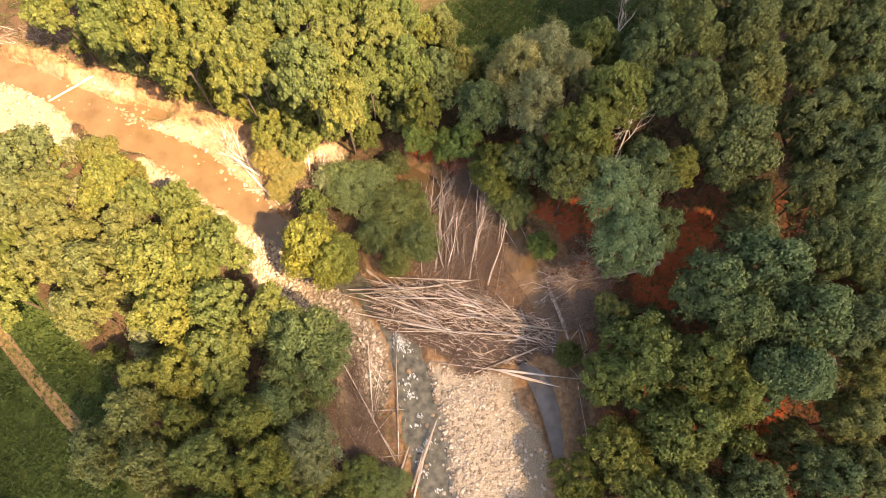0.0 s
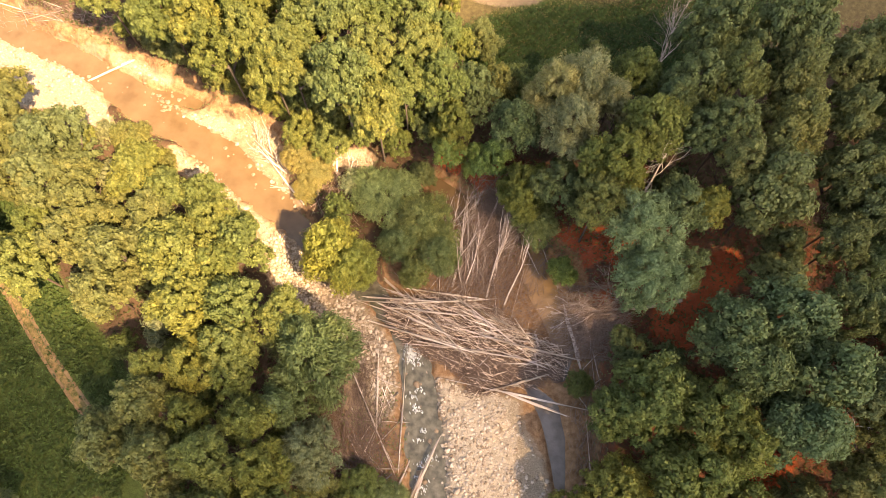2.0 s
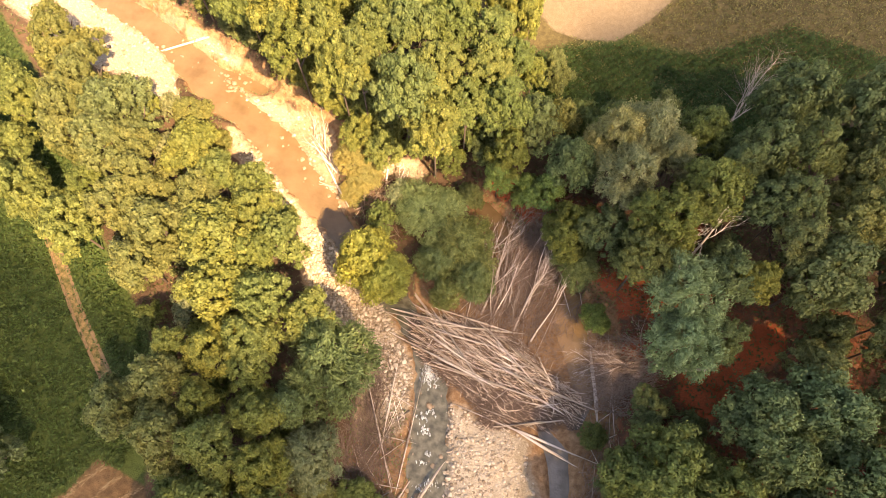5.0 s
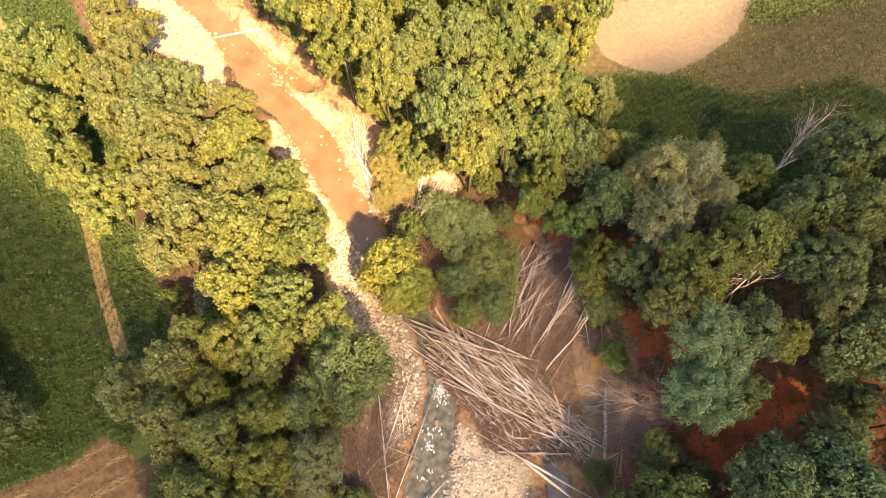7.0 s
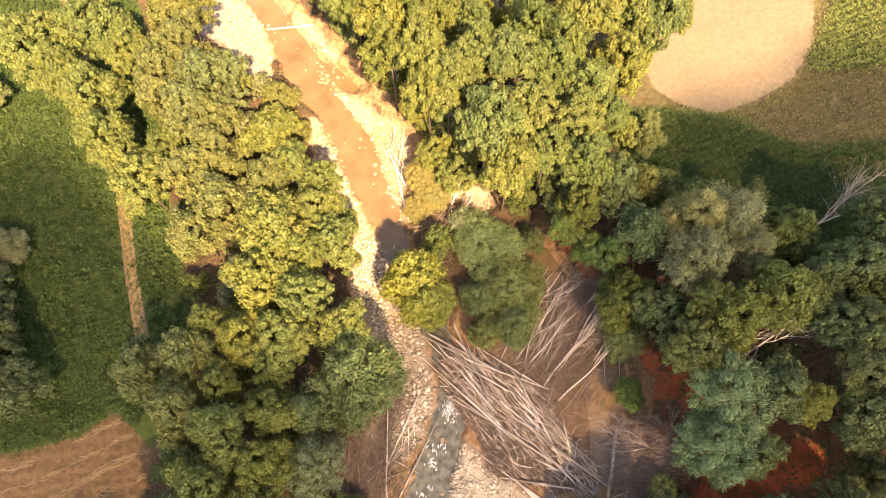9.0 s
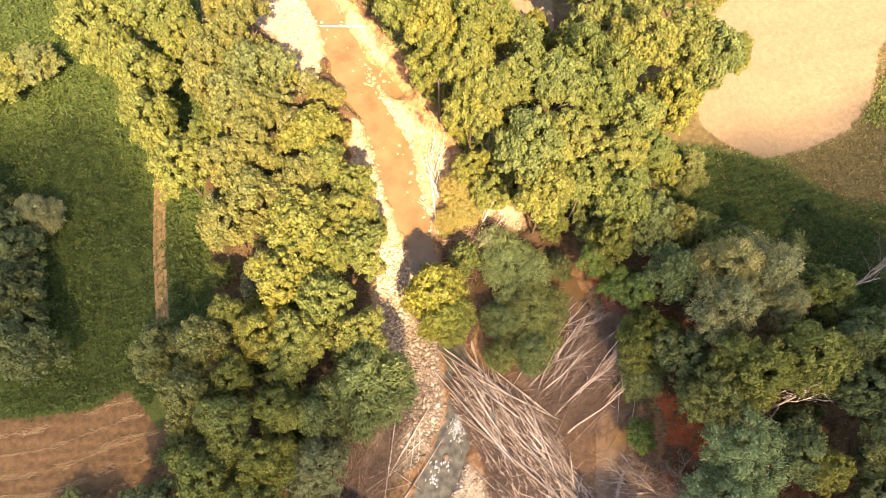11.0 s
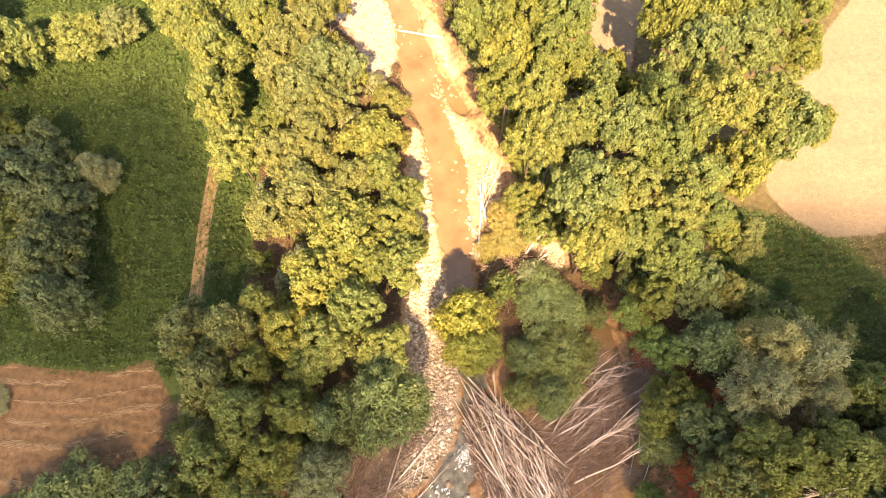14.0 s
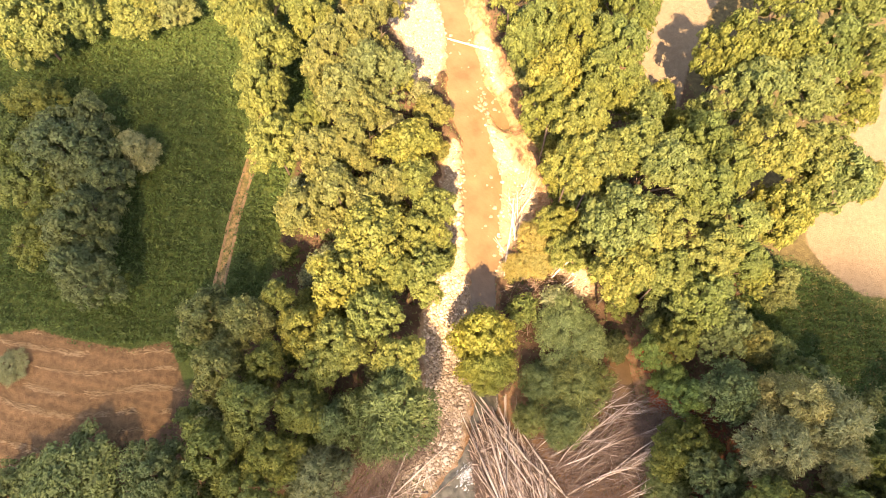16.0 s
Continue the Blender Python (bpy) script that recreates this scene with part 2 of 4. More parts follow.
def twigs(c, d, r, rng):
    """Many thin bent three-sided twigs: centres c, half-lengths d, radii r."""
    n = len(c)
    a = np.cross(d, (0.2, 0.3, 1.0))
    a /= np.linalg.norm(a, axis=1, keepdims=True) + 1e-9
    b = np.cross(d, a)
    b /= np.linalg.norm(b, axis=1, keepdims=True) + 1e-9
    bend = rng.normal(0, 0.07, (n, 3)) * np.linalg.norm(d, axis=1, keepdims=True)
    rings = []
    for p, k in ((c - d, 1.0), (c + bend, 0.85), (c + d, 0.4)):
        w = (r * k)[:, None]
        rings += [p + a * w, p - (a * 0.5 - b * 0.87) * w, p - (a * 0.5 + b * 0.87) * w]
    v = np.stack(rings, 1).reshape(-1, 3)
    one = [(3 * i + k, 3 * i + (k + 1) % 3, 3 * i + 3 + (k + 1) % 3, 3 * i + 3 + k) for i in range(2) for k in range(3)]
    return v, (np.array(one)[None] + 9 * np.arange(n)[:, None, None]).reshape(-1, 4)


def sphere_dirs(rng, n):
    v = rng.normal(size=(n, 3))
    return v / np.linalg.norm(v, axis=1, keepdims=True)


def sprigs(rng, pos, normal, size, slim=0.6, comb=None):
    """Small leaf sprigs, one three-cornered blade each, at pos facing along normal."""
    n = len(pos)
    normal = normal / np.linalg.norm(normal, axis=1, keepdims=True)
    t = np.cross(normal, rng.normal(size=(n, 3)))
    if comb is not None:
        t = comb - normal * (comb * normal).sum(1, keepdims=True)
    t /= np.linalg.norm(t, axis=1, keepdims=True) + 1e-9
    b = np.cross(normal, t)
    s = (size * rng.uniform(0.6, 1.35, n))[:, None]
    dip = normal * s * rng.uniform(0.1, 0.4, (n, 1))
    v = np.stack([pos - t * s - b * s * slim * 0.8 - dip, pos + t * s * 1.25 - dip, pos - t * s * 0.5 + b * s * slim * 1.35], 1).reshape(-1, 3)
    return v, np.arange(3 * n).reshape(n, 3)


def ico(sub):
    bm = bmesh.new()
    bmesh.ops.create_icosphere(bm, subdivisions=sub, radius=1)
    v = np.array([tuple(q.co) for q in bm.verts])
    f = np.array([[q.index for q in p.verts] for p in bm.faces])
    bm.free()
    return v, f


# ---------------------------------------------------------------- the lie of the land
def along(xy, *pts):
    """Distance beyond the edge of a band that follows pts (x, y, half-width)."""
    best = np.full(len(xy), 1e9)
    for (ax, ay, ar), (bx, by, br) in zip(pts, pts[1:]):
        d = np.array((bx - ax, by - ay))
        k = np.clip(((xy - (ax, ay)) @ d) / (d @ d), 0, 1)
        dist = np.hypot(xy[:, 0] - ax - k * d[0], xy[:, 1] - ay - k * d[1]) - (ar + (br - ar) * k)
        best = np.minimum(best, dist)
    return best


def inside(xy, *pts):
    """Signed distance to a closed outline: below nought inside."""
    best, odd = np.full(len(xy), 1e9), np.zeros(len(xy), bool)
    for (ax, ay), (bx, by) in zip(pts, pts[1:] + pts[:1]):
        d = np.array((bx - ax, by - ay))
        k = np.clip(((xy - (ax, ay)) @ d) / (d @ d), 0, 1)
        best = np.minimum(best, np.hypot(xy[:, 0] - ax - k * d[0], xy[:, 1] - ay - k * d[1]))
        cross = (ay > xy[:, 1]) != (by > xy[:, 1])
        with np.errstate(divide="ignore", invalid="ignore"):
            odd ^= cross & (xy[:, 0] < (bx - ax) * (xy[:, 1] - ay) / (by - ay + 1e-12) + ax)
    return np.where(odd, -best, best)


def soft(d, w):
    """1 inside, 0 outside, over a width of w."""
    k = np.clip(0.5 - d / w, 0, 1)
    return k * k * (3 - 2 * k)


def wave(xy, size, seed=0.0):
    """Cheap smooth unevenness, about -1 to 1."""
    x, y = xy[:, 0] / size, xy[:, 1] / size
    return (np.sin(x * 1.3 + 2.1 * np.sin(y * 0.7 + seed) + seed) + np.sin(y * 1.7 + 1.7 * np.sin(x * 0.9 - seed)) + 0.6 * np.sin(2.9 * x - 2.3 * y + seed * 3)) / 2.6


def creek(xy):
    return 0.28 * wave(xy, 1.2, 7.0) + 0.18 * wave(xy, 0.5, 8.0) + along(xy, (-130, 84, 2.5), (-75, 62, 2.3), (-63.5, 57.2, 1.9), (-59, 55.5, 1.7), (-54, 53.0, 1.9), (-49.5, 50.3, 2.5), (-45.5, 47.6, 2.4), (-39.8, 45.0, 1.8),
                 (-36.7, 43.3, 2.4), (-33.6, 41.1, 2.5), (-30.2, 38.4, 2.3), (-26.0, 35.7, 2.1), (-22.6, 32.8, 1.7), (-20.3, 31.0, 1.7), (-15.5, 27.6, 2.0), (-11, 24.6, 1.4), (-8, 21.2, 1.3), (-5.6, 18.0, 1.8), (-4.1, 11.4, 2.2), (-2.6, 4.9, 2.2), (-1.3, -0.5, 1.7), (0, -10, 2.0), (3, -40, 2.2), (8, -140, 2.5))


def pools(xy):
    d = along(xy, (8.0, 32.2, 1.6), (9.2, 28.2, 2.0), (11.0, 24.2, 1.4), (12.6, 20.8, 1.4), (12.2, 17.0, 0.8))
    d = np.minimum(d, along(xy, (8.9, 15.0, 0.7), (11.0, 12.8, 1.3), (12.0, 9.4, 1.1), (12.5, 6.2, 0.8), (12.8, 3.0, 0.4)))
    d = np.minimum(d, along(xy, (-46.6, 51.0, 0.5), (-43.2, 50.4, 1.0), (-39.6, 49.7, 0.8)))
    return np.minimum(d, along(xy, (-5.2, 40.6, 1.1), (-0.8, 37.6, 1.5)))


def bars(xy):
    """Bare gravel beside the water."""
    d = inside(xy, (-86, 64), (-84, 55), (-67.9, 47.0), (-60, 46.6), (-55.6, 45.2), (-51.4, 43.2), (-50.4, 45.4), (-51.8, 48.1), (-55.1, 51.3), (-57.4, 52.8), (-61.2, 54.2), (-70, 58))
    d = np.minimum(d, inside(xy, (-41.6, 47.6), (-38.7, 47.9), (-35.9, 47.6), (-33.6, 46.6), (-29.9, 47.0), (-27.6, 45.4), (-25.8, 42.1), (-24.7, 38.8), (-22.4, 36.2), (-23.2, 35.3), (-25.7, 37.6), (-30, 40.8), (-33.3, 43.7), (-36.5, 45.7), (-39.9, 46.8)))
    d = np.minimum(d, along(xy, (-52, 55.4, 0.5), (-48.5, 54.0, 0.6), (-44.5, 52.7, 0.3)))
    d = np.minimum(d, along(xy, (-18.6, 42.2, 0.8), (-15.2, 42.9, 1.5)))
    d = np.minimum(d, along(xy, (-40.5, 41.5, 0.8), (-33, 35.9, 1.1), (-27, 32.0, 0.9)))
    d = np.minimum(d, along(xy, (-25.0, 29.5, 2.3), (-20.2, 25.4, 3.0), (-14.8, 21.9, 2.6), (-10.6, 17.4, 2.4), (-9.9, 13.5, 2.7), (-10.2, 10.6, 2.2)))
    return np.minimum(d + 0.4 * wave(xy, 1.5, 9.0) + 0.2 * wave(xy, 0.6, 3.0), gravel_bank(xy))


def gravel_bank(xy):
    return 0.3 * wave(xy, 1.3, 2.0) + inside(xy, (-2.6, 14.8), (-0.6, 15.0), (1.2, 13.8), (4.5, 14.2), (7.1, 13.6), (7.9, 10.1), (10.5, 6.7), (11.2, 2.7), (10.8, -0.1), (12, -16), (2.5, -16), (-0.6, -0.1), (-1.3, 8.4))


def corridor(xy):
    """The trench that the flood has cut."""
    d = 0.5 * wave(xy, 1.8, 6.0) + np.minimum(creek(xy) - 0.8, np.minimum(bars(xy) - 0.6, pools(xy) - 1.5))
    return np.minimum(d, inside(xy, (-12, 31), (-4, 38), (3, 41), (8, 36), (14, 33), (17, 24), (17.5, 4), (12, -4), (-12, 2), (-13, 14), (-9, 22)))


def height(xy):
    rough = 0.25 * wave(xy, 7.0, 1.0) + 0.1 * wave(xy, 1.9, 2.0)
    z = 2.0 + rough
    z += (0.55 + 0.12 * wave(xy, 1.3, 4.0) - z) * soft(corridor(xy), 2.2)
    z += (0.38 + 0.1 * wave(xy, 0.9, 3.0) - z) * soft(bars(xy), 1.2)
    z += np.clip(-gravel_bank(xy), 0, 3.0) * 0.3
    z += (-0.55 - z) * soft(np.minimum(creek(xy), pools(xy)), 1.3)
    far = np.clip((np.hypot(xy[:, 0] + 15, xy[:, 1] - 35) - 160) / 900, 0, 1)
    return z + far * far * (40 + 25 * wave(xy, 260.0, 5.0))


def field_edge(xy):
    """Below nought in the weedy field behind the belt of trees."""
    return inside(xy, (-33, -3), (-34.5, 5.5), (-39.5, 13.0), (-50, 22.5), (-58, 31), (-70, 43), (-96, 64), (-260, 60), (-260, -120), (-60, -120), (-34, -40))


def mown_field(xy):
    return inside(xy, (-66, -30), (-58, -22), (-52.5, -18.5), (-50.3, -14.2), (-46.0, -10.8), (-41.3, -6.2), (-39.2, -1.8), (-33.0, -3.1), (-30.5, -8), (-32, -12.5), (-34, -26), (-60, -60), (-110, -50))


def hay_field(xy):
    west = inside(xy, (-80, 128), (-50, 88), (-42, 78), (-33, 68.2), (-26, 68.6), (-30.5, 75), (-36, 85), (-44, 128))
    return np.minimum(west, inside(xy, (-16, 125), (-12, 92), (-9.5, 81.5), (-6.0, 72), (-2.4, 69.0), (1.1, 68.4), (6.5, 69.6), (10.4, 74.2), (13.5, 79.8), (14.0, 87), (11.5, 94), (13, 150), (-16, 150)))


def meadow(xy):
    return inside(xy, (-6, 60), (2, 55), (16, 56), (30, 62), (70, 78), (120, 120), (60, 190), (-80, 190), (-60, 92))


def ruts(xy):
    mid = ((-100, 52), (-62, 26.5), (-54.6, 18.8), (-48.4, 12.4), (-42.8, 7.4), (-38, 2.5))
    return along(xy, *[(x, y, 0.8) for x, y in mid])


def clay(xy):
    d = np.full(len(xy), 1e9)
    for x, y, r in ((2, 41.5, 2.6), (-3, 44, 2.0), (10.5, 33, 2.6), (14.5, 33.2, 3.0), (18.2, 33.8, 2.6), (22.4, 28.6, 1.9), (25.4, 24.3, 3.1), (28.6, 27.8, 2.3), (31.6, 31.8, 2.6), (8.6, 34.8, 1.4), (35.5, 7.5, 2.6), (37, 10, 2.0), (14.9, 11.5, 1.5), (14.9, 7, 1.7), (14.4, 3.5, 1.6), (17, 27, 1.5), (21, 44, 1.5)):
        d = np.minimum(d, np.hypot(xy[:, 0] - x, xy[:, 1] - y) - r + 0.5 * wave(xy, 1.4, x))
    return d


def forest(xy):
    return np.minimum(inside(xy, (-9, 44), (2, 46), (22, 44), (45, 38), (60, 10), (60, -12), (26, -6), (16, 4), (15, 22), (11, 31), (4, 38)), along(xy, (-46, 53.6, 0.9), (-35, 49.6, 1.4), (-29, 47.2, 1.2), (-24, 42, 1.0)))


def spread(lo, hi, step, reach):
    out, s, v = [], step, hi
    while v < reach:
        s *= 1.22
        v += s
        out.append(v)
    low, s, v = [], step, lo
    while v > -reach:
        s *= 1.22
        v -= s
        low.append(v)
    return np.array(low[::-1] + np.arange(lo, hi + 0.01, step).tolist() + out)


def build_ground():
    xs, ys = spread(-98, 58, 0.45, 3000), spread(-30, 100, 0.45, 3000)
    gx, gy = np.meshgrid(xs, ys)
    xy = np.stack([gx.ravel(), gy.ravel()], 1)
    nx = len(xs)
    i = np.arange(nx * len(ys)).reshape(len(ys), nx)
    faces = np.stack([i[:-1, :-1], i[:-1, 1:], i[1:, 1:], i[1:, :-1]], -1).reshape(-1, 4)
    me = mesh_of("ground", np.column_stack([xy, height(xy)]), faces, GROUND)
    near = soft(np.hypot(xy[:, 0] + 20, xy[:, 1] - 35) - 150, 60)
    grass = np.maximum(soft(field_edge(xy), 2.0), np.maximum(soft(inside(xy, (-8, 62), (4, 52), (22, 55), (34, 64), (26, 70), (8, 72), (0, 68)), 5), np.maximum(1 - near, soft(inside(xy, (14, 82), (20, 85), (34, 96), (60, 112), (50, 150), (14, 140)), 3))))
    masks = {
        "clay": np.maximum(soft(clay(xy), 1.6), 0.36 * soft(forest(xy), 3.0)), "grass": grass, "meadow": soft(meadow(xy), 6) * (1 - 0.75 * grass), "mown": soft(mown_field(xy), 0.8), "hay": soft(hay_field(xy), 1.2),
        "mud": np.maximum(soft(corridor(xy) + 0.4, 1.6), 0.8 * soft(along(xy, (-80, 66, 1.5), (-58, 58, 1.8), (-46, 53.6, 1.4), (-35, 49.6, 1.6), (-29, 47.2, 1.6), (-20, 41, 2.2)) + wave(xy, 1.7, 2.0), 1.6)), "sand": np.maximum(soft(bars(xy) - 0.5, 1.2), soft(along(xy, (-70, 60.0, 0.8), (-52, 55.6, 0.5), (-44, 52.4, 0.4)) + 0.7 * wave(xy, 1.4, 5.0), 1.0)), "gravel": soft(np.maximum(bars(xy) + 0.1, 0.5 - along(xy, (-32, 45, 1.2), (-26.5, 40, 2.3), (-22, 36.5, 1.8))), 0.9), "rut": 0.5 * soft(ruts(xy), 0.8),
        "pale": soft(np.maximum(gravel_bank(xy) + 0.3, xy[:, 0] - 8.2 + 0.12 * xy[:, 1] + 0.9 * wave(xy, 1.7, 2.0)), 1.2),
    }
    for name, v in masks.items():
        me.attributes.new(name, "FLOAT", "POINT").data.foreach_set("value", v.astype(np.float32))
    me.shade_smooth()
    return tagged(new("ground", me), "valley floor of gravel bars, red clay, fields and leaf litter", "ground", kind="structure")


build_ground()


def build_water():
    xs, ys = np.arange(-140, 30, 1.0), np.arange(-142, 90, 1.0)
    gx, gy = np.meshgrid(xs, ys)
    xy = np.stack([gx.ravel(), gy.ravel()], 1)
    i = np.arange(len(xs) * len(ys)).reshape(len(ys), len(xs))
    faces = np.stack([i[:-1, :-1], i[:-1, 1:], i[1:, 1:], i[1:, :-1]], -1).reshape(-1, 4)
    wet = np.minimum(creek(xy), pools(xy)) < 2.2
    faces = faces[wet[faces].any(1)]
    used, inv = np.unique(faces, return_inverse=True)
    me = mesh_of("water", np.column_stack([xy[used], np.zeros(len(used))]), inv.reshape(-1, 4), WATER)
    return tagged(new("water", me), "shallow silty creek with brown pools", "creek", kind="structure")


build_water()


RUT, rt, rp = material("bare_rut", 0.95)
rt.links.new(ramp(rt, noise_tex(rt, 4.0, 6), (0.3, (0.13, 0.083, 0.042)), (0.7, (0.2, 0.135, 0.07))), rp.inputs["Base Color"])


def build_track():
    """Two worn wheel ruts through the weeds."""
    mid = ((-62, 26.5), (-54.6, 18.8), (-48.4, 12.4), (-42.8, 7.4), (-40.6, 5.2))
    top = tagged(new("farm_track"), "pale double-rutted dirt track through green weeds", "track", kind="structure")
    for off in (-0.6, 0.6):
        pts, k = [], []
        for (ax, ay), (bx, by) in zip(mid, mid[1:]):
            for i in range(16):
                pts.append((ax + (bx - ax) * i / 16, ay + (by - ay) * i / 16))
        pts = np.array(pts) + (off * 0.7, off * 0.72)
        w = 0.24 + 0.07 * wave(pts, 0.9, off)
        row = []
        for e, lift in ((-1.0, -0.03), (-0.6, 0.03), (0.6, 0.03), (1.0, -0.03)):
            q = pts + np.stack([w * e * 0.7, w * e * 0.72], 1)
            row.append(np.column_stack([q, height(q) + lift]))
        v = np.stack(row, 1).reshape(-1, 3)
        n = len(pts)
        f = np.array([(4 * i + j, 4 * i + j + 1, 4 * i + j + 5, 4 * i + j + 4) for i in range(n - 1) for j in range(3)])
        child("wheel_rut", mesh_of("wheel_rut", v, f, RUT), top)


build_track()


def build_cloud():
    """An unseen thin bank of cumulus, added between the sun and the valley to shade it; its ragged rim is set to the
    shade's far edge.
    """
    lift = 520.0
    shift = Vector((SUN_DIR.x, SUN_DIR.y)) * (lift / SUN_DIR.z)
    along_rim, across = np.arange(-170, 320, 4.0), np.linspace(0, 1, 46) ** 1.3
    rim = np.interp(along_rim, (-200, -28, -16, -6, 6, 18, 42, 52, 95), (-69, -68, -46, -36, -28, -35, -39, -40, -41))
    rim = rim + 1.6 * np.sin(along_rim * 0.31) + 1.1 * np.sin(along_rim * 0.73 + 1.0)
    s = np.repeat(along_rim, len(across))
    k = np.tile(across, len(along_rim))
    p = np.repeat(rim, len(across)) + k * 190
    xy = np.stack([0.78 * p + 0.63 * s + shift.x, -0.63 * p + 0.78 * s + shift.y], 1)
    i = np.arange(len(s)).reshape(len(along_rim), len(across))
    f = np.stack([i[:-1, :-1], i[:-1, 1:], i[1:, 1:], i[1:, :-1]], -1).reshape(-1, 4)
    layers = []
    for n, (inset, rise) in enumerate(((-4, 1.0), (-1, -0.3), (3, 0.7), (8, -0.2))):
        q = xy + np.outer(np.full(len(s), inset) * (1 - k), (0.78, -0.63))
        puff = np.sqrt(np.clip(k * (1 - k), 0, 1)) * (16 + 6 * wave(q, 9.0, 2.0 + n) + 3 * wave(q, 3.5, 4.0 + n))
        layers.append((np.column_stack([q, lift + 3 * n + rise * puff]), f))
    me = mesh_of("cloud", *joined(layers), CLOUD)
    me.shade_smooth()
    return tagged(new("cloud", me), "unseen thin white cumulus cloud bank added to shade the valley", "cloud", kind="stuff")


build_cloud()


# ---------------------------------------------------------------- trees
def crown_mesh(name, seed, mat, boughs=8, lobes=15, leaves=62, lobe=0.18, leaf=0.043, slim=0.55, ragged=0.15):
    """A crown one metre in radius: uneven boughs, each of many rounded clusters of leaf sprigs round a leafy heart."""
    rng = np.random.default_rng(seed)
    a0 = rng.uniform(0, 6.28)
    mids, sizes = [np.array((rng.uniform(-0.12, 0.12), rng.uniform(-0.12, 0.12), 0.38))], [rng.uniform(0.48, 0.58)]
    for i in range(boughs - 1):
        a = a0 + 6.28 * i / (boughs - 1) + rng.normal(0, 0.22)
        far = rng.uniform(0.42, 0.68)
        mids.append(np.array((far * math.cos(a), far * math.sin(a), rng.uniform(-0.3, 0.3))))
        sizes.append(rng.uniform(0.28, 0.46))
    heart, pieces, pos, nor, lie = ico(1), [], [], [], []
    for b, (c0, r0) in enumerate(zip(mids, sizes)):
        pieces.append((heart[0] * r0 * 0.3 + c0 - (0, 0, r0 * 0.4), heart[1]))
        many = int(lobes * (r0 / 0.42) ** 2) + 1
        k = np.arange(many) + 0.1
        z = 1 - 1.25 * k / many
        a = k * 2.39996 + rng.uniform(0, 6.28)
        dirs = np.stack([np.sqrt(1 - z * z) * np.cos(a), np.sqrt(1 - z * z) * np.sin(a), z], 1) + rng.normal(0, 0.13, (many, 3))
        dirs /= np.linalg.norm(dirs, axis=1, keepdims=True)
        for d in dirs:
            c = c0 + d * r0 * rng.uniform(0.68, 1.0)
            if any(np.linalg.norm(c - q) < 0.6 * s for i, (q, s) in enumerate(zip(mids, sizes)) if i != b):
                continue
            r = lobe * rng.uniform(0.6, 1.3)
            shape = np.array((1, 1, 0.75)) * rng.uniform(0.8, 1.2, 3)
            pieces.append((heart[0] * r * 0.6 * shape + c - d * r * 0.26, heart[1]))
            out = sphere_dirs(rng, int(leaves * (r / lobe) ** 1.7 * 1.4) + 4)
            out = out[(out @ d > -0.3) & (out[:, 2] > -0.55)]
            pos.append(c + out * shape * r * rng.uniform(0.5, 1.0 + ragged, (len(out), 1)))
            lie.append(c - c0 + out * r * 0.5 + (0, 0, -0.12) + rng.normal(0, 0.06, out.shape))
            nor.append(out + np.array((0, 0, 0.3)) + rng.normal(0, 0.36, out.shape))
    core = joined(pieces)
    sp = sprigs(rng, np.concatenate(pos), np.concatenate(nor), leaf, slim, np.concatenate(lie) if ragged > 0.4 else None)
    verts = np.concatenate([core[0], sp[0]])
    return mesh_of(name, verts, np.concatenate([core[1], sp[1] + len(core[0])]), mat)


def trunk_mesh(name, seed, mat):
    """A trunk one metre high and one across at the foot, bent and flared."""
    hs = (0, 0.03, 0.12, 0.3, 0.5, 0.72, 1.0)
    path = [(0.8 * h * h * math.sin(seed + 3 * h), 0.8 * h * h * math.cos(seed * 2 + 2 * h), h) for h in hs]
    v, f = tube(path, [0.62, 0.5, 0.42, 0.38, 0.33, 0.25, 0.12], 8)
    return mesh_of(name, v, f, mat)


def limb_mesh(name, seed, mat):
    """A limb one metre long that rises outward, with two forks."""
    main = [(0, 0, 0), (0.3, 0.03, 0.2), (0.62, -0.02, 0.42), (0.86, 0.05, 0.72)]
    pieces = [tube(main, [0.045, 0.036, 0.026, 0.01], 6)]
    for at, end in ((1, (0.7, 0.38, 0.5)), (2, (0.8, -0.4, 0.8))):
        a = Vector(main[at])
        b = Vector(end)
        pieces.append(tube([a, a.lerp(b, 0.5) + Vector((0, 0, 0.04)), b], [0.024, 0.016, 0.006], 5))
    return mesh_of(name, *joined(pieces), mat)


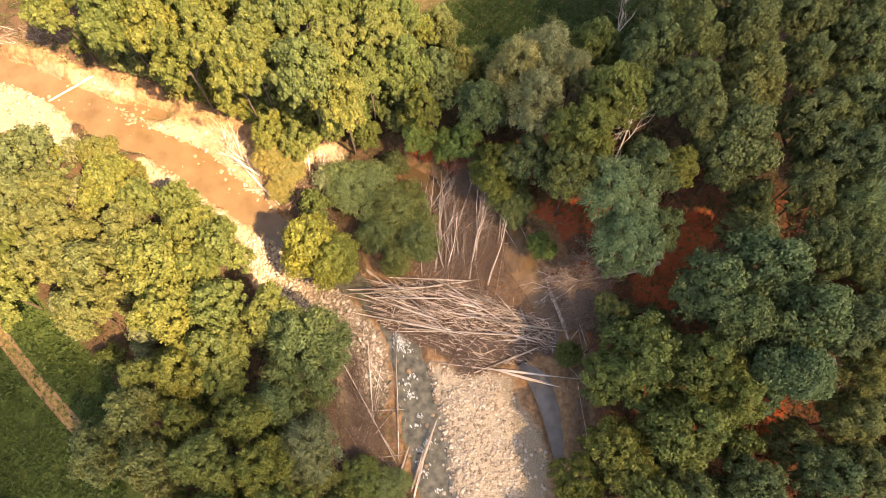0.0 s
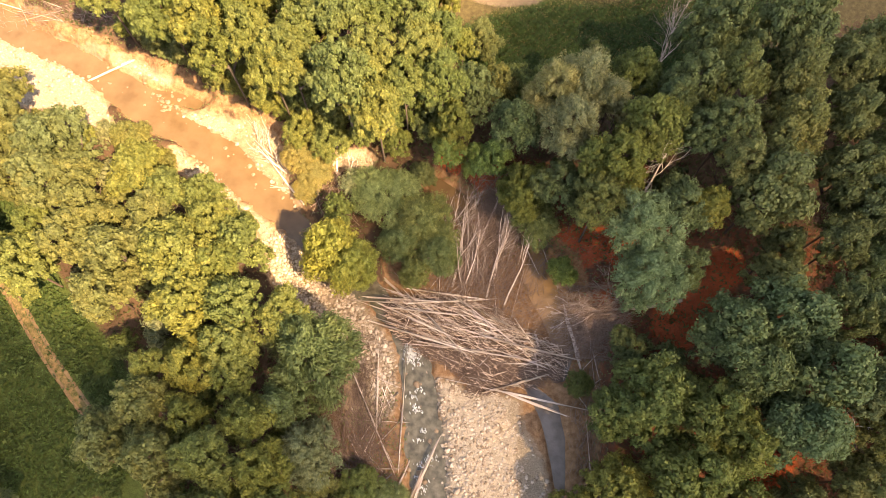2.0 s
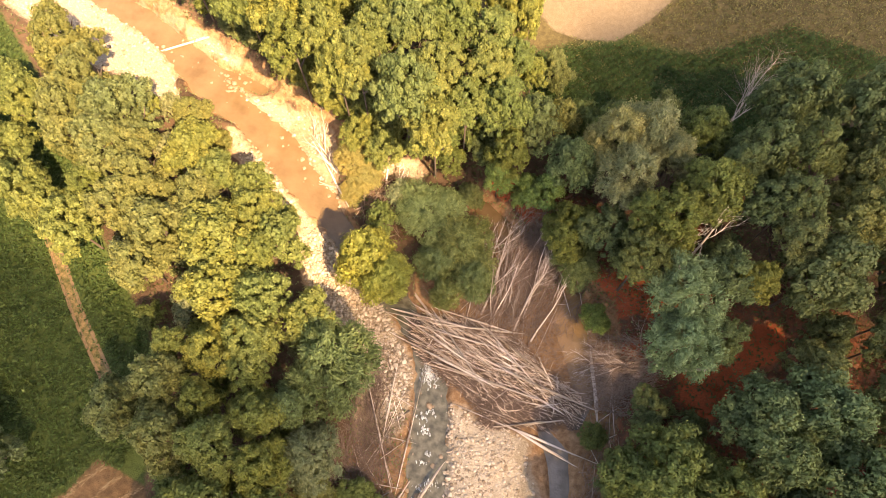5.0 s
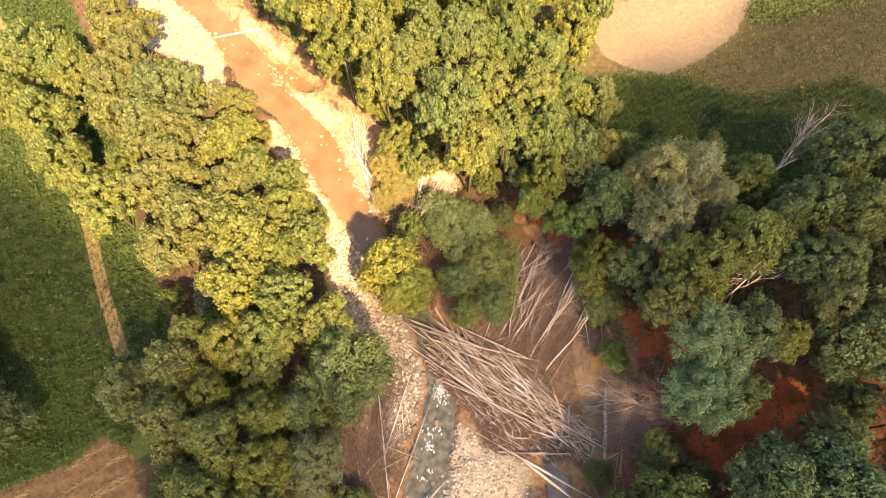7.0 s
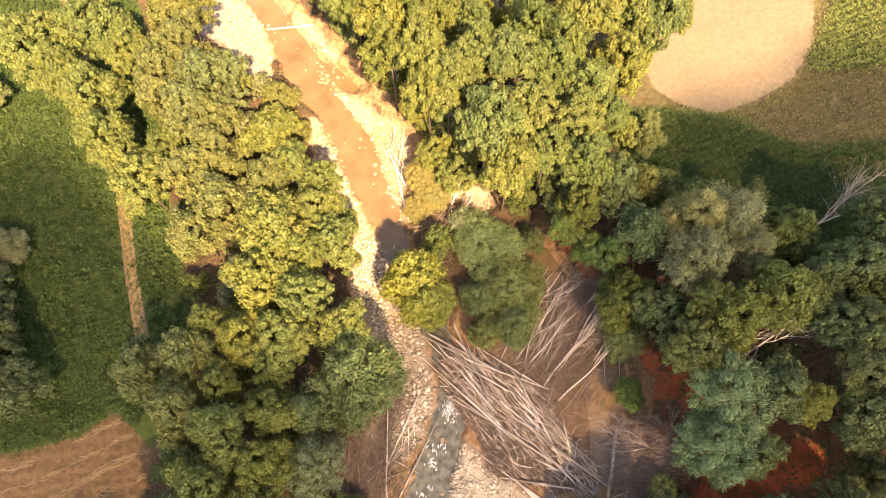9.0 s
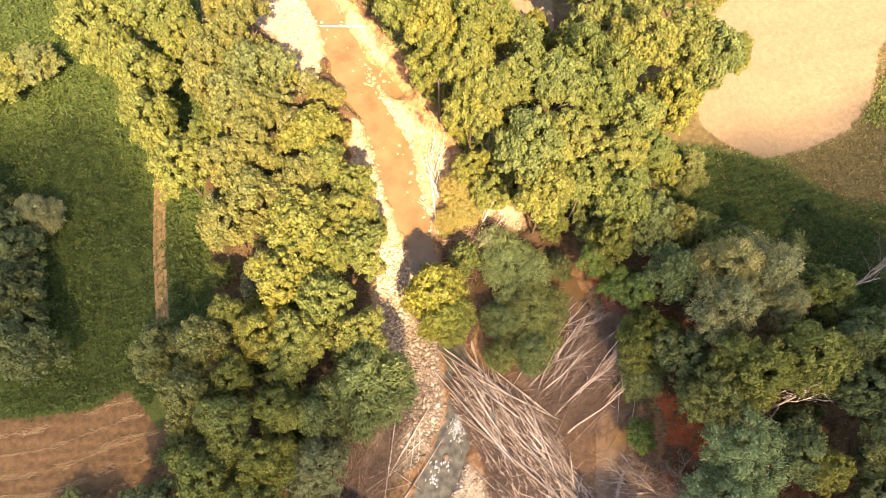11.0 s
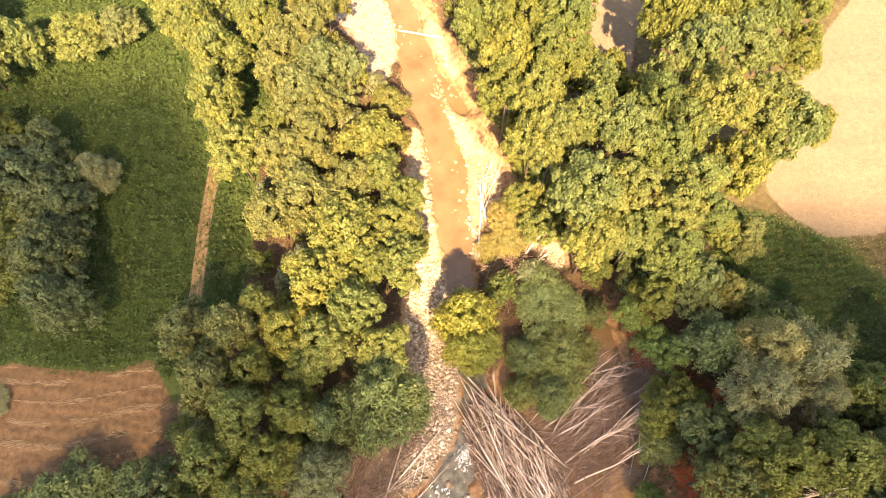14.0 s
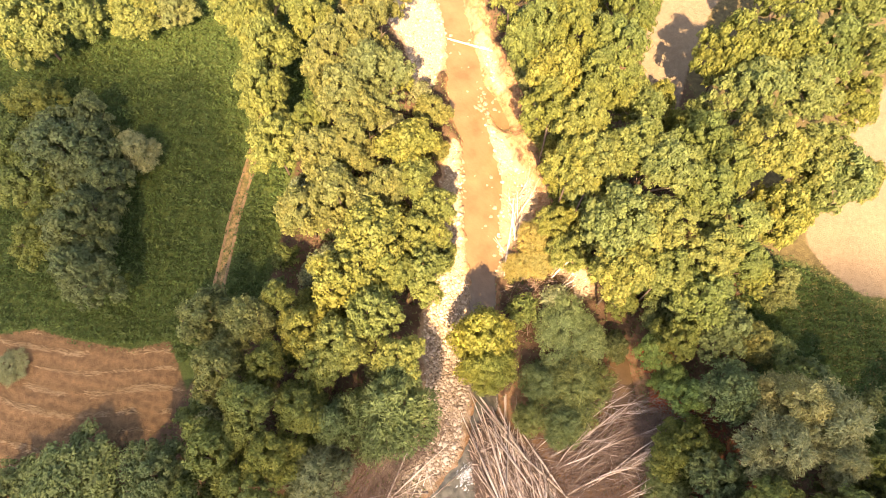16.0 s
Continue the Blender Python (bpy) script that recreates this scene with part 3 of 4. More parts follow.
SHAPE = {  # crown style of each kind: boughs, clusters, leaves, cluster size, sprig size, sprig slimness, raggedness
    "oak": (9, 14, 118, 0.155, 0.034, 0.75, 0.24), "fine": (10, 14, 165, 0.15, 0.038, 0.34, 0.55), "bough": (7, 16, 128, 0.175, 0.035, 0.7, 0.32),
}
KINDS = {
    "olive": ("oak", "broad olive-green deciduous tree in full leaf", "oak_tree"), "dark": ("oak", "tall dark green forest tree in full leaf", "forest_tree"),
    "green": ("oak", "mid-green broadleaf tree with rounded boughs", "broadleaf_tree"), "grey": ("fine", "dull grey-green tree with fine leaves", "alder_tree"),
    "greyd": ("oak", "dull dark green broadleaf tree in full leaf", "forest_tree"), "pale": ("fine", "silvery pale green tree beside the red bank", "poplar_tree"),
    "blue": ("bough", "spreading blue-green tree with heavy boughs", "oak_tree"), "lime": ("oak", "yellow-green broadleaf tree beside the creek", "broadleaf_tree"),
    "oak": ("oak", "large light green tree with dense rounded boughs", "oak_tree"), "gold": ("fine", "low ochre-leaved tree on the creek bank", "sapling"),
    "gold2": ("bough", "small bright yellow-green tree leaning over the creek", "broadleaf_tree"), "bright": ("bough", "small fresh green tree above red clay", "sapling"),
    "mid": ("fine", "soft green feathery tree beside the log jam", "willow_tree"), "willow": ("fine", "green willow with feathery leaves by the gravel bar", "willow_tree"),
    "greyb": ("fine", "rounded grey-green shrub with fine twigs", "shrub"),
}
CROWN, YOUNG, TRUNK, LIMB = {}, {}, [trunk_mesh("trunk", s, BARK) for s in range(4)], [limb_mesh("limb", s, BARK) for s in range(2)]
for kind, (style, _, _) in KINDS.items():
    n, lobes, leaves, lobe, leaf, slim, ragged = SHAPE[style]
    seed = sum(map(ord, kind))
    CROWN[kind] = [crown_mesh("crown", 17 * s + seed, LEAF[kind], n + s - 1, lobes, leaves, lobe, leaf, slim, ragged) for s in range(3)]
    if kind in ("dark", "greyd", "green", "oak", "lime", "grey"):
        YOUNG[kind] = [crown_mesh("crown", 19 * s + seed, LEAF[kind], 6, 8, 40, 0.24, 0.066, 0.7, 0.25) for s in range(2)]
rnd = random.Random(11)


STANDING = []


def tree(kind, x, y, h, r, crowns=None):
    """A tree of height h with a crown r in radius, standing on the ground at x, y."""
    g = float(height(np.array([[x, y]]))[0]) - 0.1
    STANDING.append((x, y, r))
    style, label, name = KINDS[kind]
    if h < 7 and name != "shrub":
        name, label = "shrub", "leafy " + {"gold2": "yellow-green", "gold": "ochre", "olive": "olive", "lime": "yellow-green"}.get(kind, "green") + " shrub on the bank"
    top = tagged(new(name), label, "shrub" if name == "shrub" else "tree", "trees of the valley wood")
    top.location = (x, y, g)
    high = min(r * rnd.uniform(1.6, 2.1), (h - g) * 0.56)
    mid = h - g - high * 0.92
    turn = rnd.uniform(0, 360)
    child("trunk", rnd.choice(TRUNK), top, place(0, 0, 0, 0.06 * r + 0.1, None, mid + 0.3 * high, rz=turn))
    for i in range(2):
        child("limb", LIMB[i % 2], top, place(0, 0, mid * (0.62 + 0.1 * i), r * 0.85, None, high * 0.9, rz=turn + 165 * i))
    child("crown", rnd.choice((crowns or CROWN)[kind]), top, place(0, 0, mid, r * 1.1, r * rnd.uniform(1.0, 1.15), high, rz=turn))
    return top


tree("olive", 32.9, 42.9, 24, 3.7)
tree("olive", 31.8, 36.7, 23, 4.6)
tree("olive", 27.8, 37.9, 22, 2.7)
tree("olive", 39.1, 44.7, 23, 3.1)
tree("olive", 34.0, 48.5, 24, 3.5)
tree("olive", 39.4, 50.3, 23, 2.8)
tree("dark", 27.5, 48.0, 24, 3.1)
tree("dark", 26.7, 42.1, 23, 2.7)
tree("dark", 23.2, 47.4, 23, 3.3)
tree("dark", 23.9, 41.9, 21, 2.6)
tree("dark", 21.5, 45.7, 21, 2.2)
tree("green", 18.4, 42.1, 22, 3.5)
tree("green", 15.2, 37.2, 21, 3.5)
tree("dark", 13.6, 33.8, 18, 3.1)
tree("green", 12.7, 38.5, 19, 2.2)
tree("grey", 7.8, 46.6, 20, 3.2)
tree("grey", 11.4, 48.3, 20, 3.6)
tree("grey", 10.2, 42.5, 19, 3.3)
tree("green", 17.3, 50.1, 19, 2.7)
tree("grey", 14.5, 46.1, 19, 2.4)
tree("dark", 9.6, 37.2, 14, 2.9)
tree("green", 5.7, 36.0, 12, 2.8)
tree("pale", 18.4, 30.8, 19, 3.6)
tree("dark", 22.5, 33.9, 19, 3.0)
tree("pale", 19.4, 26.0, 18, 3.6)
tree("dark", 23.2, 27.5, 16, 2.5)
tree("lime", 25.5, 34.1, 18, 2.2)
tree("greyd", 39.4, 38.6, 22, 3.7)
tree("greyd", 41.1, 35.2, 21, 3.1)
tree("greyd", 43.8, 33.7, 22, 3.2)
tree("greyd", 38.7, 31.0, 20, 2.8)
tree("pale", 43.9, 29.4, 20, 2.9)
tree("olive", 34.1, 31.1, 16, 2.5)
tree("olive", 32.4, 26.8, 18, 3.0)
tree("blue", 32.9, 22.1, 21, 4.4)
tree("blue", 27.6, 20.5, 19, 3.8)
tree("blue", 36.2, 16.6, 21, 4.6)
tree("blue", 30.4, 16.9, 19, 3.5)
tree("blue", 33.8, 11.4, 20, 3.6)
tree("green", 19.8, 13.3, 18, 4.4)
tree("green", 16.7, 11.6, 15, 2.9)
tree("green", 25.7, 12.5, 18, 3.4)
tree("green", 28.1, 9.8, 18, 3.4)
tree("green", 23.8, 6.3, 18, 4.2)
tree("lime", 17.0, 5.0, 14, 3.2)
tree("lime", 19.0, 2.3, 13, 2.9)
tree("green", 13.8, 1.8, 10, 2.8)
tree("dark", 29.8, 1.2, 15, 2.8)
tree("olive", 35.6, 5.3, 13, 2.4)
tree("olive", 40.5, 7.5, 16, 3.3)
tree("olive", 40.9, 11.7, 19, 2.5)
tree("greyd", 39.7, 15.7, 21, 2.9)
tree("dark", 37.8, 2.5, 16, 3.3)
tree("dark", 19.3, 20.3, 6, 2.3)
tree("dark", 23.9, 19.0, 7, 2.3)
tree("dark", 46.3, 47.4, 23, 3.7)
tree("dark", 43.8, 40.8, 22, 3.2)
tree("dark", 39.7, 24.5, 19, 2.9)
tree("dark", 42.7, 23.5, 20, 2.9)
tree("dark", 24.6, 0.4, 14, 2.8)
tree("olive", 41.3, 2.0, 16, 2.7)
tree("dark", 47.1, 38.9, 23, 3.5)
tree("dark", 43.2, 16.3, 21, 3.3)
tree("dark", 49.1, 52.2, 25, 4.3)
tree("green", -9.7, 1.7, 5, 2.5)
tree("olive", -14.5, 1.9, 6, 2.2)
tree("mid", -6.6, 1.1, 4, 2.1)
tree("bright", 11.4, 29.0, 6, 1.8)
tree("green", 14.2, 15.9, 4, 1.6)
tree("gold", -23.1, 41.8, 5, 2.5)
tree("gold", -20.7, 39.8, 4, 2.2)
tree("gold", -21.6, 37.5, 3, 1.9)
tree("lime", -19.1, 43.2, 9, 2.7)
tree("mid", 7.8, 34.9, 7, 2.8)
tree("olive", 42.8, 52.7, 24, 3.7)
tree("dark", 33.5, 54.6, 25, 4.3)
tree("dark", 26.1, 55.5, 23, 4.1)
tree("willow", -15.2, 14.7, 17, 4.7)
tree("greyb", -15.0, 5.2, 13, 3.3)
tree("blue", -17.9, 9.4, 14, 2.6)
tree("green", -21.1, 7.5, 16, 2.9)
tree("lime", -23.5, 3.3, 18, 2.9)
tree("green", -18.4, 2.8, 17, 2.8)
tree("green", -22.2, -2.3, 17, 3.5)
tree("dark", -24.2, -7.7, 15, 3.3)
tree("blue", -30.8, -17.3, 9, 5.2)
tree("olive", -32.1, 7.6, 17, 3.5)
tree("olive", -35.8, 4.0, 15, 3.5)
tree("olive", -29.2, 2.6, 17, 3.5)
tree("green", -27.0, 6.6, 16, 2.4)
tree("lime", -27.6, 12.5, 17, 3.0)
tree("lime", -32.1, 11.9, 15, 1.7)
tree("green", -23.7, 11.4, 15, 2.3)
tree("lime", -23.9, 14.5, 17, 3.2)
tree("lime", -19.0, 18.4, 16, 2.6)
tree("lime", -25.0, 18.7, 17, 3.5)
tree("lime", -29.6, 18.7, 18, 3.6)
tree("lime", -26.0, 26.2, 15, 3.2)
tree("lime", -31.9, 23.9, 18, 4.0)
tree("lime", -29.6, 28.9, 15, 2.6)
tree("green", -27.5, 23.3, 16, 2.4)
tree("green", -17.2, -1.1, 16, 3.2)
tree("green", -19.1, -6.2, 16, 3.2)
tree("dark", -33.2, -22.4, 8, 3.6)
tree("grey", -47.5, -18.5, 3.5, 2.0)
tree("olive", -54.5, 34.0, 18, 4.3)
tree("olive", -49.0, 35.9, 18, 4.1)
tree("olive", -49.4, 31.3, 17, 3.4)
tree("olive", -54.4, 38.4, 18, 3.6)
tree("lime", -61.3, 34.7, 15, 3.1)
tree("lime", -61.6, 28.0, 15, 4.0)
tree("lime", -56.4, 24.3, 15, 3.5)
tree("lime", -66.7, 28.7, 15, 3.5)
tree("lime", -49.8, 21.6, 15, 3.8)
tree("olive", -45.0, 25.5, 16, 3.4)
tree("olive", -43.7, 29.3, 16, 3.5)
tree("olive", -38.7, 23.9, 16, 4.6)
tree("olive", -40.2, 19.7, 14, 3.3)
tree("olive", -36.8, 28.9, 15, 3.2)
tree("lime", -39.8, 34.3, 15, 3.7)
tree("lime", -35.8, 32.1, 14, 2.9)
tree("lime", -31.7, 32.0, 14, 2.7)
tree("green", -49.9, 26.4, 14, 2.3)
tree("olive", -46.8, 32.6, 15, 2.7)
tree("greyd", -65.6, 0.3, 14, 5.3)
tree("green", -64.7, -4.8, 11, 4.5)
tree("greyd", -55.1, -2.4, 14, 4.1)
tree("greyd", -49.5, -4.6, 14, 3.9)
tree("grey", -62.4, 7.6, 8, 2.8)
tree("green", -57.7, -7.7, 10, 3.3)
tree("lime", -84.2, 5.2, 14, 4.5)
tree("lime", -84.6, 10.9, 11, 3.6)
tree("lime", -80.9, 16.9, 9, 3.5)
tree("olive", -79.4, 21.8, 8, 3.4)
tree("olive", -44.2, 40.9, 9, 2.6)
tree("green", -70.6, -4.3, 11, 3.5)
tree("lime", -69.3, 36.7, 14, 4.4)
tree("lime", -75.5, 29.9, 14, 4.4)
tree("olive", -61.4, 44.2, 16, 4.3)
tree("lime", -92.5, 7.0, 14, 4.4)
tree("lime", -27.8, 30.2, 9, 2.0)
tree("olive", -40.0, 38.3, 7, 1.9)
tree("greyd", -60.1, 2.1, 11, 3.4)
tree("green", -75.2, 0.2, 10, 3.6)
tree("greyd", -69.2, 4.6, 10, 3.2)
tree("green", -39.8, 53.7, 21, 3.9)
tree("lime", -34.5, 52.0, 21, 3.8)
tree("green", -31.4, 48.8, 20, 3.5)
tree("green", -36.6, 55.0, 22, 3.7)
tree("green", -32.6, 59.1, 22, 3.7)
tree("green", -30.4, 53.7, 22, 3.3)
tree("lime", -29.1, 59.8, 15, 2.8)
tree("lime", -28.0, 66.0, 9, 2.2)
tree("lime", -27.2, 49.4, 22, 3.1)
tree("lime", -24.6, 46.0, 21, 3.3)
tree("oak", -22.4, 46.8, 22, 3.0)
tree("lime", -21.5, 51.4, 22, 3.1)
tree("oak", -17.6, 52.0, 23, 3.3)
tree("oak", -16.2, 44.7, 23, 3.8)
tree("oak", -13.5, 48.0, 22, 2.9)
tree("green", -13.5, 54.4, 22, 3.0)
tree("lime", -9.3, 54.1, 21, 3.3)
tree("lime", -7.2, 60.5, 20, 3.7)
tree("green", -17.9, 58.6, 22, 3.1)
tree("green", -13.8, 57.9, 22, 3.0)
tree("oak", -13.4, 62.9, 23, 3.6)
tree("oak", -18.7, 66.3, 23, 3.7)
tree("green", -24.8, 70.2, 22, 3.7)
tree("green", -21.3, 73.9, 23, 3.9)
tree("oak", -16.0, 72.7, 22, 3.6)
tree("green", -18.3, 78.8, 22, 3.4)
tree("green", -15.2, 81.8, 21, 3.4)
tree("green", -12.0, 80.6, 16, 3.0)
tree("oak", -10.2, 68.5, 20, 3.8)
tree("oak", -6.2, 69.4, 19, 3.8)
tree("green", -6.4, 66.6, 15, 2.7)
tree("lime", -4.1, 75.2, 13, 2.2)
tree("lime", -27.6, 48.8, 8, 2.3)
tree("lime", -23.1, 44.1, 9, 2.3)
tree("lime", -32.4, 50.8, 8, 2.1)
tree("olive", -36.0, 51.6, 8, 2.0)
tree("oak", -12.2, 42.6, 19, 3.2)
tree("lime", -9.4, 46.1, 19, 2.6)
tree("oak", -8.0, 50.4, 21, 2.9)
tree("green", -5.0, 47.1, 20, 3.0)
tree("green", -5.6, 53.2, 19, 2.5)
tree("bright", -4.0, 42.3, 10, 2.1)
tree("bright", -0.2, 42.3, 8, 2.1)
tree("green", -3.6, 44.1, 14, 2.7)
tree("dark", -1.5, 48.2, 16, 3.2)
tree("olive", 1.8, 50.3, 14, 2.6)
tree("bright", 2.1, 41.8, 10, 2.6)
tree("blue", 4.4, 44.7, 15, 3.2)
tree("mid", -11.6, 36.4, 7, 4.0)
tree("mid", -5.8, 33.2, 7, 4.0)
tree("mid", -8.5, 30.3, 7, 2.5)
tree("mid", -3.4, 29.4, 7, 2.7)
tree("mid", -6.6, 27.0, 7, 1.9)
tree("gold2", -16.0, 27.6, 13, 3.7)
tree("gold2", -12.9, 26.2, 11, 2.6)
tree("green", 5.5, 38.8, 11, 2.8)
tree("olive", -7.0, 40.2, 6, 2.0)
tree("olive", -0.8, 59.4, 10, 2.6)
tree("green", -42.9, 59.5, 22, 3.9)
tree("green", -37.5, 66.3, 21, 3.3)
tree("lime", -48.9, 57.0, 19, 3.4)
tree("green", -27.0, 82.4, 22, 3.9)
tree("green", -22.0, 89.3, 21, 4.0)


def understory(seed, kinds, box, test, h, r, gap, tries):
    """Young trees and tall shrubs in the gaps between the big ones."""
    rng = np.random.default_rng(seed)
    for i in range(tries):
        x, y = rng.uniform(box[0], box[1]), rng.uniform(box[2], box[3])
        rr = rng.uniform(*r)
        if all(math.hypot(x - a, y - b) > gap * (c + rr) for a, b, c in STANDING) and test(np.array([[x, y]]))[0] < -rr * 0.7:
            tree(kinds[rng.integers(len(kinds))], round(x, 1), round(y, 1), round(rng.uniform(*h), 1), round(rr, 1), YOUNG)


def bare(p):
    """How far p lies from ground that carries no trees (negative: out of it)."""
    d = np.minimum(np.minimum(corridor(p), field_edge(p)), np.minimum(hay_field(p), np.minimum(mown_field(p), meadow(p))))
    for x, y, r in ((-31, 66, 6), (2, 42, 3.5), (13, 33.5, 5), (17.5, 34.5, 3.5), (25.5, 24.5, 4), (29, 28, 3), (33, 33, 3), (35.5, 7.5, 3), (-37, 49, 3)):
        d = np.minimum(d, np.hypot(p[:, 0] - x, p[:, 1] - y) - r)
    return -d


understory(201, ("dark", "greyd", "green"), (12, 60, -14, 60), lambda p: bare(p), (9, 15), (2.0, 3.4), 0.6, 900)
understory(202, ("dark", "green", "oak"), (-45, 12, 38, 104), lambda p: bare(p), (10, 17), (1.8, 3.4), 0.58, 1000)
understory(204, ("lime", "green", "oak"), (-52, -12, 40, 64), lambda p: np.maximum(-corridor(p) - 0.5, along(p, (-52, 58.5, 2.5), (-44, 54.5, 2.5), (-36, 50.8, 2.2), (-28, 47.6, 2.2), (-17, 45.5, 2.2))), (6, 10), (1.6, 2.6), 0.27, 160)
understory(203, ("green", "lime", "grey"), (-75, -10, -24, 48), lambda p: bare(p), (5, 9), (1.5, 2.6), 0.6, 900)


# ---------------------------------------------------------------- timber
def log_mesh(name, seed, mat):
    """A stripped log one metre long and one in girth radius, with a bend, a broken end and stubs."""
    rng = np.random.default_rng(seed)
    xs = np.linspace(-0.5, 0.5, 7)
    bend = rng.uniform(-4.5, 4.5, 2) * (1.0, 0.4)
    path = [(x, bend[0] * (x * x - 0.25) + rng.normal(0, 0.15), bend[1] * (x * x - 0.25)) for x in xs]
    radii = np.linspace(1.0, rng.uniform(0.4, 0.75), 7) * rng.uniform(0.9, 1.1, 7)
    radii[-1] *= 0.55
    v, f = tube(path, radii, 7)
    return mesh_of(name, v, f, mat)


LOGS = [log_mesh("log", s, DRIFT) for s in range(6)]
PALE = [log_mesh("log", s + 20, DEAD) for s in range(3)]


def bar(a, b, r):
    """The pose that lays a unit log from a to b with radius r."""
    a, b = Vector(a), Vector(b)
    q = (b - a).to_track_quat("X", "Z")
    return Matrix.Translation((a + b) / 2) @ q.to_matrix().to_4x4() @ Matrix.Diagonal(((b - a).length, r, r, 1))


def ground_at(x, y):
    return float(height(np.array([[x, y]]))[0])


def jam_edge(xy):
    """Below nought within the raft of driftwood."""
    return inside(xy, (-10.0, 24.2), (-4.9, 26.0), (1.1, 25.8), (5.6, 23.4), (11.4, 20.6), (12.7, 19.3), (12.1, 16.8), (9.0, 15.6), (5.4, 14.6), (1.9, 13.2), (0.8, 15.2), (-3.4, 17.8), (-8.4, 20.3))


def log_jam():
    """Hundreds of stripped logs and branches that the flood has pushed into one raft."""
    rng = np.random.default_rng(3)
    top = tagged(new("log_jam"), "raft of bleached flood-stripped logs and brushwood across the creek", "log jam")
    home = Vector((1.5, 19.5, 0))
    top.location = home

    def spots(n, low):
        """Places in the raft, with their depth into it; low: the share on the brushy downstream side."""
        p = np.column_stack([rng.uniform(-10.5, 13, 12 * n), rng.uniform(12.8, 26, 12 * n)])
        d = -jam_edge(p)
        side = p[:, 1] < 18.9 - 0.12 * p[:, 0]
        down = np.flatnonzero((d > 0) & side)[: int(low * n)]
        up = np.flatnonzero((d > 0) & ~side)[: n - len(down)]
        k = rng.permutation(np.concatenate([down, up]))
        return p[k], np.minimum(d[k], 2.6)
    where, depth = spots(290, 0.14)
    where[:, 0] = where[:, 0] * 0.9 + 1.2
    depth = np.clip(-jam_edge(where), 0.05, 2.6)
    for i, ((x, y), d) in enumerate(zip(where, depth)):
        ang = -17 + rng.normal(0, 14)
        length = rng.uniform(0.9, 3.0)
        if i % 6 == 0:
            length = rng.uniform(3.2, 5.4)
        elif i % 3 == 1:
            ang, length = ang + rng.normal(0, 45), length * 0.6
        keep = min(1.0, 0.2 + d / 2.0)
        way = Vector((math.cos(radians(ang)), math.sin(radians(ang)), rng.normal(0, 0.05))) * length * keep / 2
        c = Vector((x, y, 0.45 + 0.66 * d * rng.uniform(0.7, 1.1))) - home
        child("log", LOGS[i % 6] if rng.random() < 0.42 else PALE[i % 3], top, bar(c - way, c + way, rng.uniform(0.035, 0.1) * (0.8 + 0.07 * length)))
    for a, b, r in (((-9.6, 24.3), (-4.6, 24.2), 0.13), ((-7.6, 20.4), (-0.7, 18.8), 0.13), ((-6.2, 22.7), (-1.4, 22.7), 0.12), ((-4.4, 25.6), (0.6, 25.4), 0.12), ((-3.5, 24.1), (2.0, 25.3), 0.12),
                    ((-4.8, 22.7), (-0.3, 18.8), 0.12), ((-1.6, 18.8), (5.0, 18.3), 0.14), ((6.4, 19.7), (12.2, 19.2), 0.13), ((5.4, 14.8), (9.2, 16.3), 0.15), ((2.0, 23.6), (8.6, 21.0), 0.12), ((-7.8, 22.4), (-3.0, 20.6), 0.12)):
        za, zb = (0.55 + 0.62 * min(2.6, max(0.0, -float(jam_edge(np.array([q]))[0]))) for q in (a, b))
        child("log", PALE[int(10 * r) % 3], top, bar(Vector((*a, za + 0.5)) - home, Vector((*b, zb + 0.5)) - home, r))

    def mat(n, low_share, lift):
        p, d = spots(n, low_share)
        p = p + rng.normal(0, 0.3, p.shape) - (home.x, home.y)
        return np.column_stack([p, 0.3 + lift * 0.6 * d * rng.uniform(0.4, 1.1, len(p))])
    n = 12000
    ang = np.radians(-20 + rng.normal(0, 42, n))
    d = np.stack([np.cos(ang), np.sin(ang), rng.normal(0, 0.25, n)], 1) * rng.uniform(0.2, 1.1, (n, 1))
    tagged(child("brushwood", mesh_of("brushwood", *twigs(mat(n, 0.6, 1.08), d, rng.uniform(0.012, 0.04, n), rng), TWIG), top), "dense mat of thin brown brushwood", kind="stuff")
    n = 1700
    ang = np.radians(-16 + np.where(rng.random(n) < 0.6, rng.normal(0, 14, n), rng.normal(0, 60, n)))
    d = np.stack([np.cos(ang), np.sin(ang), rng.normal(0, 0.12, n)], 1) * rng.uniform(0.2, 0.95, (n, 1))
    tagged(child("broken_wood", mesh_of("broken_wood", *twigs(mat(n, 0.34, 1.15), d, rng.uniform(0.025, 0.075, n), rng), CHIP), top), "pale broken branches wedged between the logs", kind="stuff")
    return top


log_jam()


def drift_log(a, b, r, pale=True, name="driftwood_log"):
    ob = new(name, rnd.choice(PALE if pale else LOGS))
    ob.matrix_basis = bar(a, b, r)
    return tagged(ob, "bleached bare log lying on the flood bank" if pale else "brown stripped log lying in the flood debris", "log", "loose driftwood logs")


